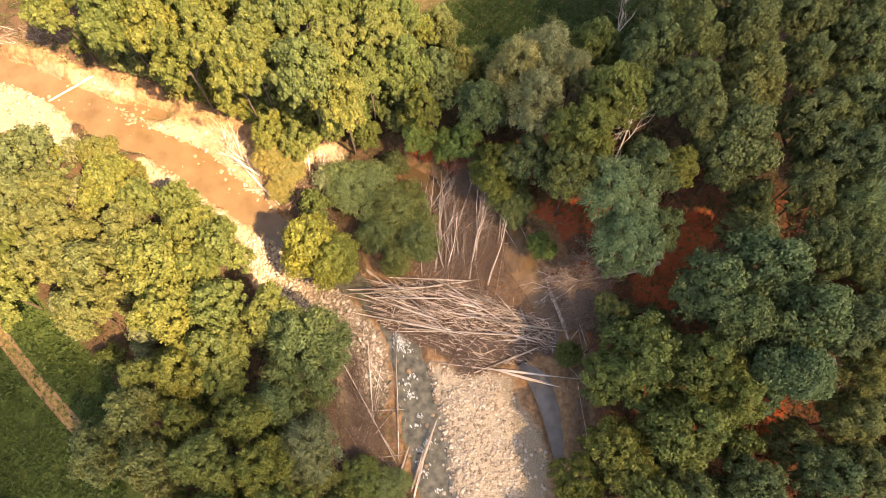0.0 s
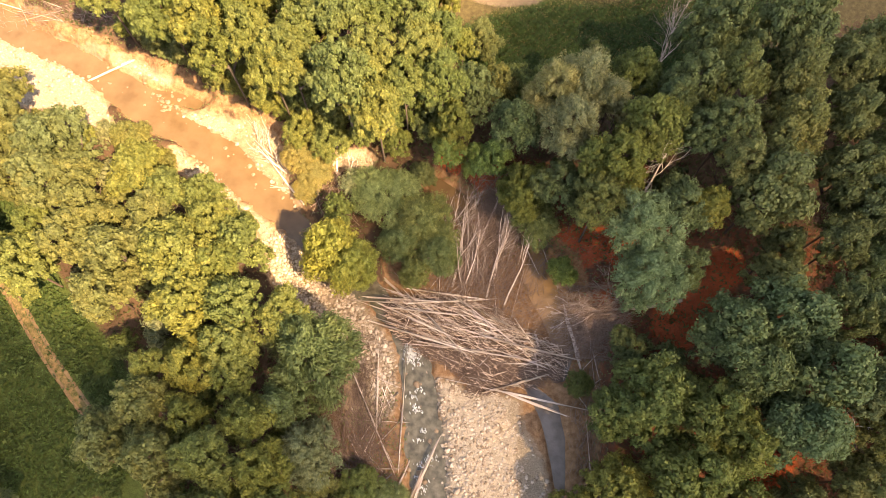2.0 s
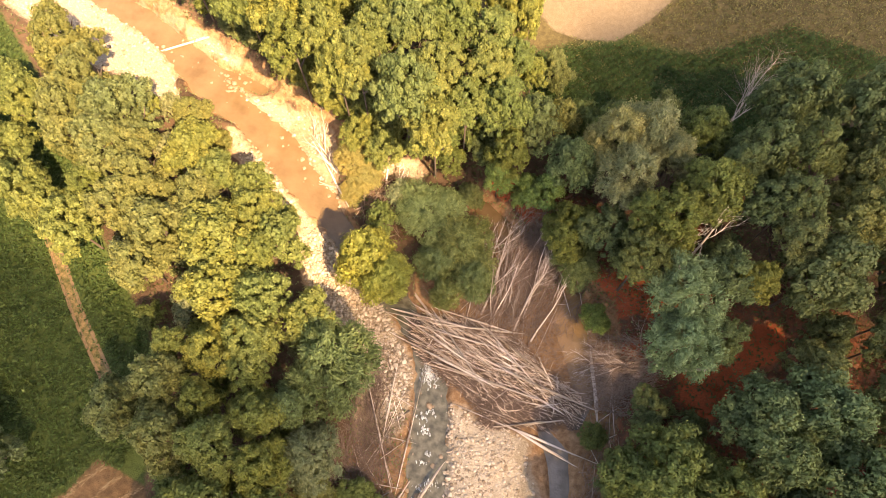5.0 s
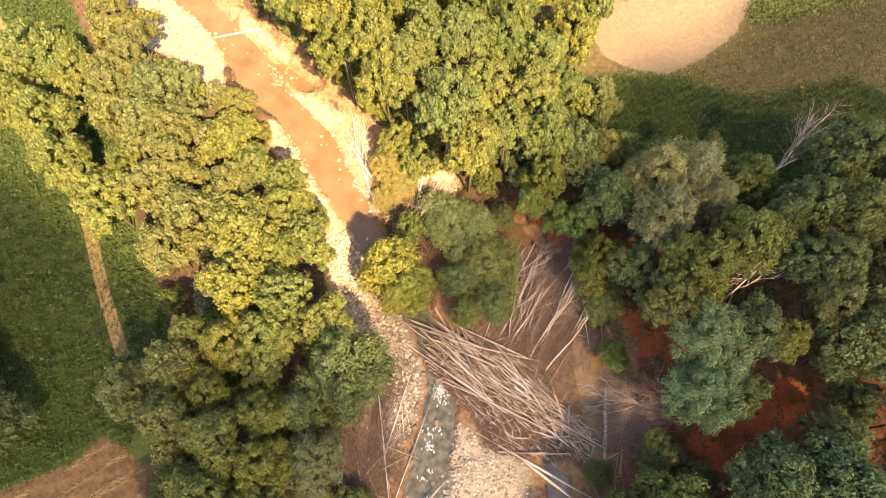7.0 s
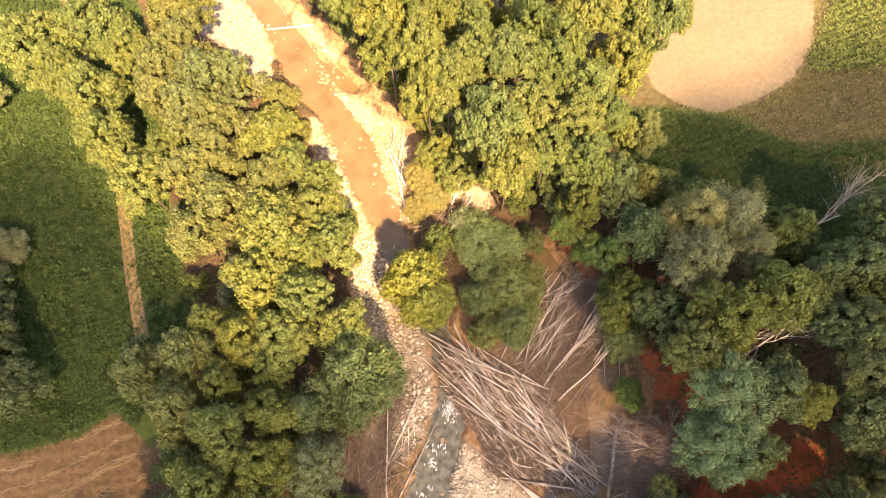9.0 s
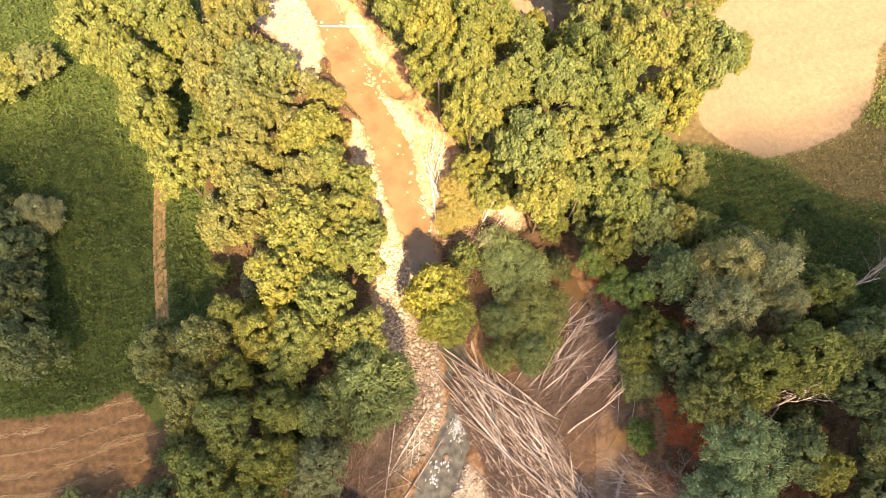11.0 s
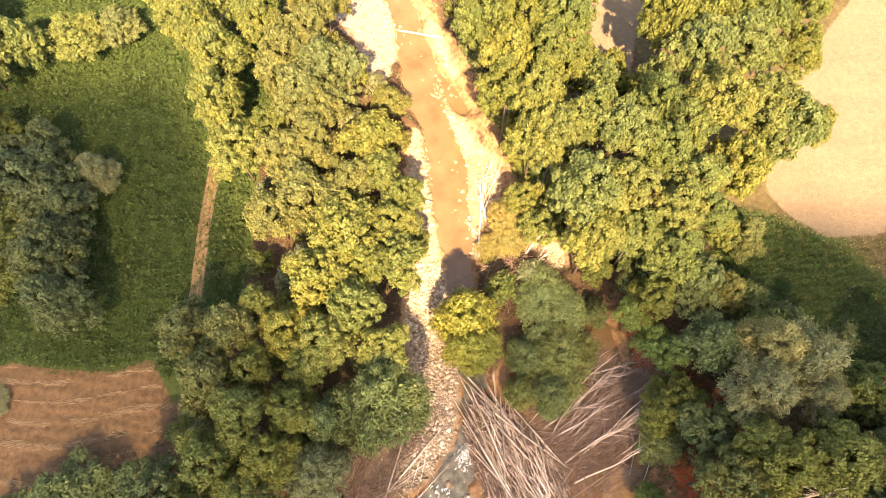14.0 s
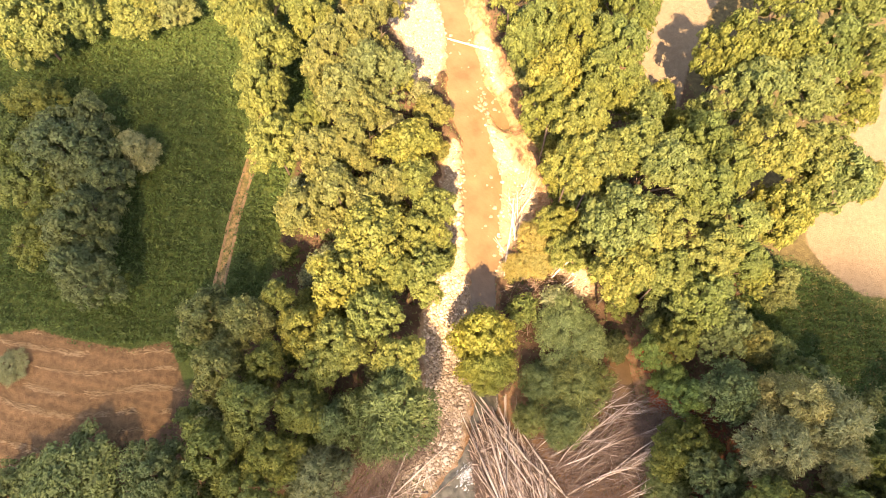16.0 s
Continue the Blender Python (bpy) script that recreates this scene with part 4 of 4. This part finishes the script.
def branches(rng, start, direction, length, radius, depth, pieces, droop=0.0, spread=0.6):
    d = Vector(direction).normalized()
    path, p = [Vector(start)], Vector(start)
    for i in range(4):
        d = (d + Vector(rng.normal(0, 0.14, 3)) + Vector((0, 0, -droop))).normalized()
        p = p + d * length / 4
        path.append(p.copy())
    pieces.append(tube(path, [radius, radius * 0.85, radius * 0.7, radius * 0.5, radius * 0.2], 6 if radius > 0.06 else 4))
    if depth:
        for i in range(4 if depth > 1 else 5):
            k = 1 + (i * 3) // 4
            side = Vector(rng.normal(0, 1, 3)).cross(d).normalized()
            branches(rng, path[min(k, 4)], d + side * spread * rng.uniform(0.6, 1.3), length * rng.uniform(0.4, 0.65), radius * 0.5, depth - 1, pieces, droop, spread)


def dead_tree(foot, tip, radius, seed, label, name="dead_tree", mat=None, crown=6, start=0.45, spread=0.55, depth=2):
    """A leafless tree, standing or fallen, from its foot to its tip."""
    rng = np.random.default_rng(seed)
    mat = mat or DEAD
    a, b = Vector(foot), Vector(tip)
    top = tagged(new(name), label, "dead tree", "dead trees of the flood")
    top.location = a
    axis = b - a
    n = 7
    side = axis.cross(Vector((0.3, 0.2, 1))).normalized()
    path = [axis * (i / (n - 1)) + side * math.sin(i * 1.1 + seed) * 0.018 * axis.length for i in range(n)]
    trunk = child("trunk", mesh_of("trunk", *tube(path, [radius * (1.15 - 0.95 * i / (n - 1)) for i in range(n)], 8), mat), top)
    for i in range(crown):
        k = start + (0.97 - start) * i / max(1, crown - 1)
        p = axis * k
        out = Vector(rng.normal(0, 1, 3)).cross(axis).normalized()
        pieces = []
        branches(rng, p, axis.normalized() + out * spread * 1.3, axis.length * (1.05 - 0.6 * k) * 0.5, radius * (1.0 - 0.75 * k) * 0.7, depth, pieces, 0.0, spread)
        child("branch", mesh_of("branch", *joined(pieces), mat), trunk)
    return top


# shrubs at the foot of the upper bank
_b = random.Random(5)
for i in range(20):
    k = i / 19
    tree(_b.choice(("lime", "olive", "oak", "green")), -48.6 + 25.5 * k + _b.uniform(-0.6, 0.6), 58.6 - 11.2 * k + _b.uniform(-0.7, 0.9), _b.uniform(5.0, 8.5), _b.uniform(1.6, 2.5))

for x, y, h, r, kind in ((-22.5, 48.8, 10, 2.6, "lime"), (-19.0, 47.6, 9, 2.4, "oak"), (-16.0, 49.5, 11, 2.8, "green"), (-12.8, 46.8, 10, 2.6, "green"), (-9.3, 48.6, 11, 2.7, "green"), (-6.0, 46.0, 10, 2.4, "dark"), (-10.5, 44.2, 6.5, 2.0, "green"), (-15.4, 45.0, 7, 2.0, "lime"), (-20.0, 45.2, 5.5, 1.6, "gold")):
    tree(kind, x, y, h, r)

# fallen and standing dead trees
dead_tree((-19.6, 34.9, 0.8), (-30.0, 44.6, 1.0), 0.2, 4, "bleached fallen tree with bare branches on the creek bar", "fallen_tree", DEAD, 13, 0.3, 0.34)
dead_tree((26.0, 26.9, 2.9), (12.2, 24.0, 1.5), 0.22, 9, "fallen grey tree with tangled bare twigs over the pool", "fallen_tree", DRIFT, 12, 0.45, 0.6, 3)
dead_tree((21.0, 55.5, 1.5), (25.0, 64.0, 12.0), 0.14, 12, "bare grey dead tree leaning over the meadow edge", "dead_tree", GREY, 10, 0.3, 0.5)
dead_tree((19.3, 36.5, 1.5), (20.8, 40.0, 15.5), 0.22, 14, "bleached dead tree standing among green crowns", "dead_tree", DEAD, 7, 0.55, 0.75)
dead_tree((40.0, 12.0, 1.5), (41.5, 13.0, 14.0), 0.15, 15, "thin dead snag among the forest crowns", "dead_tree", DEAD, 5, 0.7, 0.8, 1)
dead_tree((0.2, 27.0, 0.9), (3.4, 40.8, 3.2), 0.11, 21, "long pale fallen trunk propped on the debris", "fallen_tree", DRIFT, 5, 0.3, 0.3, 1)
dead_tree((2.6, 25.6, 0.9), (5.2, 37.0, 3.6), 0.1, 22, "long pale fallen trunk propped on the debris", "fallen_tree", DEAD, 4, 0.5, 0.3, 1)
dead_tree((5.0, 24.8, 0.9), (7.6, 33.5, 4.2), 0.11, 23, "pale leaning trunk with few bare twigs", "fallen_tree", DEAD, 4, 0.6, 0.4, 1)
dead_tree((-1.6, 26.5, 0.9), (-0.8, 37.5, 3.0), 0.13, 24, "thin fallen trunk among red-brown brush", "fallen_tree", DRIFT, 6, 0.3, 0.5)
dead_tree((3.2, 27.2, 0.8), (4.0, 38.5, 3.6), 0.11, 25, "thin fallen trunk among red-brown brush", "fallen_tree", DRIFT, 6, 0.3, 0.5)
dead_tree((-18.0, 36.5, 0.8), (-18.4, 43.5, 2.6), 0.17, 31, "bare grey trunk lying up the cut bank", "fallen_tree", DEAD, 3, 0.5, 0.4, 1)
dead_tree((-15.9, 34.8, 0.8), (-16.8, 41.8, 2.6), 0.17, 32, "bare grey trunk lying up the cut bank", "fallen_tree", DEAD, 3, 0.5, 0.4, 1)

_t = np.random.default_rng(29)
for i in range(19):
    fx, fy = _t.uniform(-2.5, 7.0), _t.uniform(25.8, 30.5)
    run = _t.uniform(4.5, 8.5)
    lean = 0.16 * (fx - 1.0) + _t.normal(0, 0.8)
    dead_tree((fx, fy, ground_at(fx, fy)), (fx + lean, fy + run, _t.uniform(2.4, 6.0)), _t.uniform(0.05, 0.085), 300 + i, "thin bare sapling pushed over by the flood", "dead_sapling", (DRIFT, GREY, TWIG)[i % 3], 8, 0.3, 0.42, 0)

for a, b, r, pale in (
    ((-53.6, 53.4, 0.3), (-49.0, 56.2, 0.9), 0.16, True), ((-12.9, 28.8, 0.5), (-7.6, 24.6, 1.0), 0.19, True), ((-4.6, 0.2, 0.7), (-2.5, 6.0, 0.9), 0.26, True),
    ((4.9, 14.3, 1.0), (13.6, 13.3, 0.9), 0.14, True), ((6.2, 13.9, 1.0), (12.3, 12.4, 0.6), 0.21, True), ((13.2, 22.6, 0.7), (14.4, 19.0, 0.6), 0.22, False),
    ((-17.2, 3.2, 1.2), (-6.8, 4.3, 1.0), 0.12, False), ((-6.3, 14.2, 0.7), (-5.9, 7.0, 0.7), 0.1, True), ((-9.5, 14.5, 1.0), (-9.0, 9.5, 1.0), 0.09, True),
    ((-11.5, 13.0, 1.0), (-8.0, 7.0, 1.0), 0.09, False), ((-5.8, 2.0, 0.8), (-4.8, 5.0, 0.8), 0.12, False), ((-4.4, -1.5, 0.8), (-3.4, 2.5, 0.9), 0.14, False),
    ((-69, 62.5, 1.0), (-63, 61.0, 1.1), 0.14, True), ((-64, 62, 1.0), (-60.5, 59.2, 1.0), 0.12, True), ((-22.6, 36.4, 0.6), (-27.0, 41.0, 0.7), 0.12, True),
    ((-10.2, 23.8, 0.8), (-4.6, 24.0, 1.0), 0.13, True), ((-7.2, 20.8, 0.9), (2.0, 18.6, 1.7), 0.14, True), ((-9.0, 22.6, 0.7), (-1.0, 20.4, 1.6), 0.12, True),
    ((14.8, 24.0, 0.9), (16.4, 18.0, 0.8), 0.1, False), ((15.5, 10.0, 1.0), (16.0, 5.5, 1.0), 0.06, False),
):
    drift_log(a, b, r, pale)


def stick(rng, x, y, sx, sy, ang, spread, length):
    px, py = x + rng.uniform(-sx, sx), y + rng.uniform(-sy, sy)
    w = radians(ang + rng.normal(0, spread))
    d = Vector((math.cos(w), math.sin(w), 0)) * length / 2
    z = ground_at(px, py) + 0.12
    drift_log((px - d.x, py - d.y, z + rng.uniform(-0.05, 0.15)), (px + d.x, py + d.y, z + rng.uniform(-0.05, 0.3)), rng.uniform(0.035, 0.075), rng.random() < 0.6, "driftwood_stick")


_s = np.random.default_rng(51)
for i in range(26):
    stick(_s, -9.5, 8.0, 3.2, 6.0, -68, 48, _s.uniform(1.2, 4.0))
for i in range(40):
    stick(_s, 2.0, 31.0, 6.5, 5.5, 75, 28, _s.uniform(1.5, 6.0))
for i in range(14):
    stick(_s, 15.5, 18.0, 1.6, 7.0, 70, 40, _s.uniform(1.0, 3.5))
for i in range(12):
    stick(_s, -64.0, 61.5, 8.0, 1.5, -20, 30, _s.uniform(1.0, 3.5))


def brush_patch(name, label, seed, n, x, y, sx, sy, ang, lo=0.2, hi=0.9, size=1.2):
    """Loose flood-combed twigs over a stretch of bank."""
    rng = np.random.default_rng(seed)
    p = np.array((x, y)) + rng.normal(0, 1, (n, 2)).clip(-2, 2) * (sx, sy)
    c = np.column_stack([p, height(p) + rng.uniform(lo, hi, n)])
    w = np.radians(ang + rng.normal(0, 35, n))
    d = np.stack([np.cos(w), np.sin(w), rng.normal(0, 0.3, n)], 1) * rng.uniform(0.3, size, (n, 1))
    return tagged(new(name, mesh_of(name, *twigs(c, d, 0.014 + 0.045 * rng.random(n) ** 3, rng), TWIG)), label, "brushwood", kind="stuff")


brush_patch("brushwood", "red-brown dead brush combed by the flood", 41, 3400, 2.0, 31.0, 3.8, 4.0, 74, 0.2, 1.2, 1.2)
brush_patch("brushwood", "dead brush on the bank beside the creek", 42, 1500, -10.2, 5.8, 2.0, 2.8, -60, 0.1, 0.8, 1.1)
brush_patch("brushwood", "dark tangled twigs at the edge of the pool", 43, 2600, 15.6, 23.6, 2.0, 2.2, 20, 0.2, 1.5)
brush_patch("brushwood", "brown flood debris spread over the mud", 46, 1600, 7.0, 28.0, 5.0, 5.0, 10, 0.02, 0.4, 0.8)
brush_patch("brushwood", "brown flood debris along the gravel bank", 47, 700, -11.6, 12.0, 1.0, 3.6, -65, 0.02, 0.6, 1.0)
brush_patch("brushwood", "fine dead twigs at the foot of the red bank", 48, 500, 15.5, 10.0, 1.0, 5.0, 80, 0.02, 0.5, 0.9)
brush_patch("brushwood", "upright red-brown thicket of dead saplings", 49, 1400, 3.2, 37.0, 1.8, 2.6, 78, 0.3, 2.2, 1.6)
brush_patch("brushwood", "grey twigs under the cut bank", 44, 260, -17.0, 37.5, 1.6, 2.5, 80)
brush_patch("brushwood", "drift twigs along the upper bank", 45, 300, -62.0, 61.0, 5.0, 0.8, -20)


# ---------------------------------------------------------------- stones
def stones_on(seed, n, test, box, lo, hi, sub=1):
    """Places for n stones where test is below nought."""
    rng = np.random.default_rng(seed)
    out = []
    while len(out) < n:
        p = np.column_stack([rng.uniform(box[0], box[1], 400), rng.uniform(box[2], box[3], 400)])
        p = p[test(p) < 0]
        out.extend(p[: n - len(out)].tolist())
    return rng, np.array(out)


def stone_shape(rng, sub):
    v, f = ico(sub)
    v = v * (1 + 0.18 * np.sin(v[:, [0]] * 3 + rng.uniform(0, 6)) + 0.15 * np.sin(v[:, [1]] * 4 + rng.uniform(0, 6)))
    return v * rng.uniform(0.7, 1.2, 3) * (1, 1, 0.7), f


def shingle(name, label, seed, n, test, box, lo, hi, mat=STONE):
    rng, pts = stones_on(seed, n, test, box, lo, hi)
    z = height(pts)
    shapes = [stone_shape(rng, 0 if hi < 0.3 else 1) for i in range(8)]
    pieces = []
    for (x, y), g in zip(pts, z):
        v, f = shapes[rng.integers(8)]
        s = lo + (hi - lo) * rng.random() ** 2.5
        a = rng.uniform(0, 6.28)
        ca, sa = math.cos(a), math.sin(a)
        w = v @ np.array(((ca, sa, 0), (-sa, ca, 0), (0, 0, 1))) * s
        pieces.append((w + (x, y, g + s * 0.12), f))
    return tagged(new(name, mesh_of(name, *joined(pieces), mat)), label, "gravel", kind="stuff")


shingle("river_stones", "pale cobbles strewn over the gravel bars", 61, 4600, lambda p: np.maximum(bars(p) - 0.2, -0.4 - gravel_bank(p)), (-82, 14, -8, 62), 0.05, 0.29)
shingle("river_stones", "small cobbles bedded in the sandy gravel bank", 63, 3600, lambda p: gravel_bank(p) + 0.9 * (wave(p, 1.1, 5.0) > 0.35) + np.clip((p[:, 0] - 3.5) * 0.35, 0, 9) * (wave(p, 0.7, 3.0) > -0.3), (-4, 13, -8, 17), 0.04, 0.26)
shingle("river_stones", "cobbles scattered in the creek bed", 62, 900, lambda p: np.maximum(creek(p) + 0.2, -(creek(p) + 2.2)), (-70, 6, -6, 60), 0.1, 0.38, WET)

shingle("river_stones", "broken pale cobbles of the bar beside the rapids", 64, 3000, lambda p: along(p, (-24.8, 29.6, 2.0), (-20.2, 25.4, 2.7), (-14.8, 21.9, 2.4), (-10.6, 17.4, 2.2), (-9.4, 14.5, 1.6)), (-28, -6, 11, 33), 0.08, 0.29)

STONES = []
_r = np.random.default_rng(8)
for i in range(6):
    STONES.append(mesh_of("boulder", *stone_shape(_r, 2), STONE if i < 4 else WET))


def boulders(seed, n, test, box, lo, hi, group):
    rng, pts = stones_on(seed, n, test, box, lo, hi)
    for (x, y), g in zip(pts, height(pts)):
        s = lo + (hi - lo) * rng.random() ** 2
        ob = new("boulder", STONES[rng.integers(4) if bars(np.array([[x, y]]))[0] < 0 else 4 + rng.integers(2)])
        ob.matrix_basis = place(x, y, max(g, -0.15) + 0.2 * s, s, s * rng.uniform(0.7, 1), s * 0.8, rz=rng.uniform(0, 360))
        tagged(ob, "pale rounded river boulder on the gravel" if bars(np.array([[x, y]]))[0] < 0 else "wet rounded boulder in the creek", "boulder", group)


boulders(71, 150, lambda p: along(p, (-24.5, 29.8, 2.2), (-20.0, 25.6, 3.0), (-14.6, 22.0, 3.0), (-10.4, 17.8, 2.4), (-8.4, 13.5, 1.6)), (-28, -5, 9, 33), 0.16, 0.4, "boulders of the gravel bar")
boulders(72, 40, lambda p: along(p, (-7.5, 19, 2), (-4.1, 11.4, 2.6), (-2.6, 4.9, 2.6), (-1.3, -2, 2.4)), (-10, 3, -4, 22), 0.2, 0.5, "boulders of the rapids")
boulders(73, 60, lambda p: along(p, (-55, 53, 2.6), (-44, 49.5, 2.6), (-38, 43.5, 3.0), (-28, 36.5, 2.8)), (-60, -22, 32, 57), 0.2, 0.5, "boulders of the upper creek")
boulders(74, 26, lambda p: along(p, (-1.6, 14.5, 0.7), (1.5, 15.2, 0.6), (-0.6, 7, 0.6), (1.2, 0, 0.6)), (-4, 4, -2, 17), 0.2, 0.42, "boulders of the gravel bank")


boulders(75, 34, lambda p: along(p, (-46.4, 50.6, 0.5), (-43.7, 49.3, 0.7), (-41.5, 47.8, 0.5)), (-48, -40, 46, 52), 0.2, 0.5, "boulders of the upper creek")
boulders(76, 26, lambda p: along(p, (-37.5, 41.0, 0.4), (-32.0, 36.6, 0.5)), (-39, -30, 35, 43), 0.2, 0.45, "boulders of the upper creek")


def white_water(seed, n, x, y, sx, sy):
    rng = np.random.default_rng(seed)
    base, pieces = ico(1), []
    for i in range(n):
        px, py = x + rng.normal(0, sx), y + rng.normal(0, sy)
        s, w = rng.uniform(0.025, 0.1), rng.normal(-1.25, 0.5)
        v = base[0] * (s * rng.uniform(1.2, 3.2), s * 0.9, s * 0.3) * (1 + 0.25 * np.sin(base[0][:, [0]] * 5 + i))
        v = np.stack([v[:, 0] * math.cos(w) - v[:, 1] * math.sin(w), v[:, 0] * math.sin(w) + v[:, 1] * math.cos(w), v[:, 2]], 1)
        pieces.append((v + (px, py, 0.01 + rng.uniform(0, 0.05)), base[1]))
    return tagged(new("foam", mesh_of("foam", *joined(pieces), FOAM)), "white foam where the creek breaks over stones", "foam", kind="stuff")


white_water(81, 420, -5.7, 18.4, 0.5, 0.8)
_w = np.random.default_rng(80)
for i in range(13):
    y = 16.8 - 1.3 * i + _w.normal(0, 0.5)
    white_water(82 + i, int(_w.uniform(8, 34)), -5.2 + 0.17 * (17 - y) + _w.normal(0, 0.7), y, _w.uniform(0.2, 0.5), _w.uniform(0.1, 0.35))


# ---------------------------------------------------------------- low plants
def carpet(name, label, category, seed, n, test, box, mat, size, high, bunch=1, slim=0.45):
    """Countless small blades and sprigs over a stretch of ground."""
    rng = np.random.default_rng(seed)
    pts = []
    while sum(map(len, pts)) < n:
        p = np.column_stack([rng.uniform(box[0], box[1], 20000), rng.uniform(box[2], box[3], 20000)])
        keep = test(p) + rng.normal(0, 0.5, len(p)) < 0
        keep &= (wave(p, 0.8, seed) + rng.normal(0, 0.8, len(p)) > -0.5)
        pts.append(p[keep])
    p = np.concatenate(pts)[:n]
    lump = np.clip(0.5 + 0.4 * wave(p, 0.55, seed + 1) + 0.3 * wave(p, 0.21, seed + 2), 0, 1)
    z = height(p) + high * (0.2 + 0.8 * lump) * rng.uniform(0.4, 1.0, n)
    e = 0.12
    slope = np.stack([wave(p + (e, 0), 0.55, seed + 1) - wave(p - (e, 0), 0.55, seed + 1), wave(p + (0, e), 0.55, seed + 1) - wave(p - (0, e), 0.55, seed + 1), np.zeros(n)], 1)
    v, f = sprigs(rng, np.column_stack([p, z]), np.array((0, 0, 0.8)) - slope * 2.2 + rng.normal(0, 0.45, (n, 3)), size, slim)
    return tagged(new(name, mesh_of(name, v, f, mat)), label, category, kind="stuff")


carpet("field_weeds", "dense knee-high green weeds of the field", "weeds", 91, 132000, lambda p: np.maximum(np.maximum(field_edge(p) + 0.4, 0.3 - mown_field(p)), 0.1 - ruts(p)), (-104, -36, -34, 64), LEAF["field"], 0.17, 1.1)
carpet("tall_weeds", "patches of taller yellow-green weeds in the field", "weeds", 97, 16000, lambda p: np.maximum(np.maximum(field_edge(p) + 1.0, 0.6 - mown_field(p)), np.maximum(0.6 - ruts(p), 0.35 - wave(p, 2.6, 4.0) - 0.5 * wave(p, 0.9, 2.0))), (-104, -36, -34, 64), LEAF["tall"], 0.24, 1.7)
carpet("meadow_grass", "rank green meadow grass beside the hay field", "grass", 92, 60000, lambda p: np.maximum(inside(p, (-8, 62), (4, 52), (22, 55), (34, 64), (50, 76), (30, 78), (18, 70), (8, 69), (0, 66)), 0.5 - hay_field(p)), (-10, 52, 50, 80), LEAF["field"], 0.15, 0.8)
carpet("dry_grass", "dry brown grass at the edge of the hay field", "grass", 93, 30000, lambda p: np.maximum(meadow(p), 0.4 - hay_field(p)), (0, 45, 60, 100), LEAF["dry"], 0.16, 0.4)
# Meadow corner in sun: its brightness is put into the yellow-green leaf colour.
carpet("meadow_grass", "tall grass tinted yellow-green for the sunlit far corner of the hay field", "grass", 99, 16000, lambda p: inside(p, (14.6, 82), (20, 85), (34, 96), (50, 108), (30, 112), (13.5, 98)), (12, 50, 80, 112), LEAF["lime"], 0.2, 0.8)
wood = lambda p: -np.minimum(np.minimum(corridor(p) - 1.2, field_edge(p) - 0.5), np.minimum(hay_field(p) - 1, np.minimum(mown_field(p) - 0.5, meadow(p))))
carpet("undergrowth", "dark low undergrowth beneath the trees", "undergrowth", 94, 60000, wood, (-92, 58, -28, 92), LEAF["litter"], 0.2, 0.9)
carpet("bank_weeds", "scattered green weeds on the flood banks", "weeds", 95, 5000, lambda p: np.maximum(np.abs(corridor(p) + 0.5) - 1.6, 0.8 - bars(p)), (-80, 20, -6, 64), LEAF["mid"], 0.13, 0.4)
carpet("bank_weeds", "green weeds and creepers over the debris bank", "weeds", 96, 3500, lambda p: np.minimum(np.hypot((p[:, 0] + 9.5) / 3.2, (p[:, 1] - 5) / 5) - 1, np.hypot((p[:, 0] - 6) / 9, (p[:, 1] - 36) / 4) - 1), (-16, 18, -4, 42), LEAF["green"], 0.14, 0.6)


def straw(seed, n):
    """Pale cut straw left in curved rows across the mown field."""
    rng = np.random.default_rng(seed)
    p = np.column_stack([rng.uniform(-66, -31, 9 * n), rng.uniform(-34, -2, 9 * n)])
    row = p @ np.array((-0.75, 0.66)) + 1.1 * wave(p, 7.0, 2.0)
    p = p[(mown_field(p) < -0.3) & (np.abs((row / 2.3) % 1.0 - 0.5) < 0.13 + 0.1 * wave(p, 2.0, 1.0)) & (wave(p, 1.6, 6.0) > -0.25)][:n]
    w = np.radians(48 + rng.normal(0, 22, len(p)))
    d = np.stack([np.cos(w), np.sin(w), rng.normal(0, 0.08, len(p))], 1) * rng.uniform(0.12, 0.5, (len(p), 1))
    return tagged(new("straw", mesh_of("straw", *twigs(np.column_stack([p, height(p) + 0.06]), d, rng.uniform(0.012, 0.03, len(p)), rng), STRAW)), "pale cut straw in rows on the mown field", "straw", kind="stuff")


STRAW = wood_material("cut_straw", (0.22, 0.16, 0.09), (0.36, 0.275, 0.165))
straw(98, 5200)
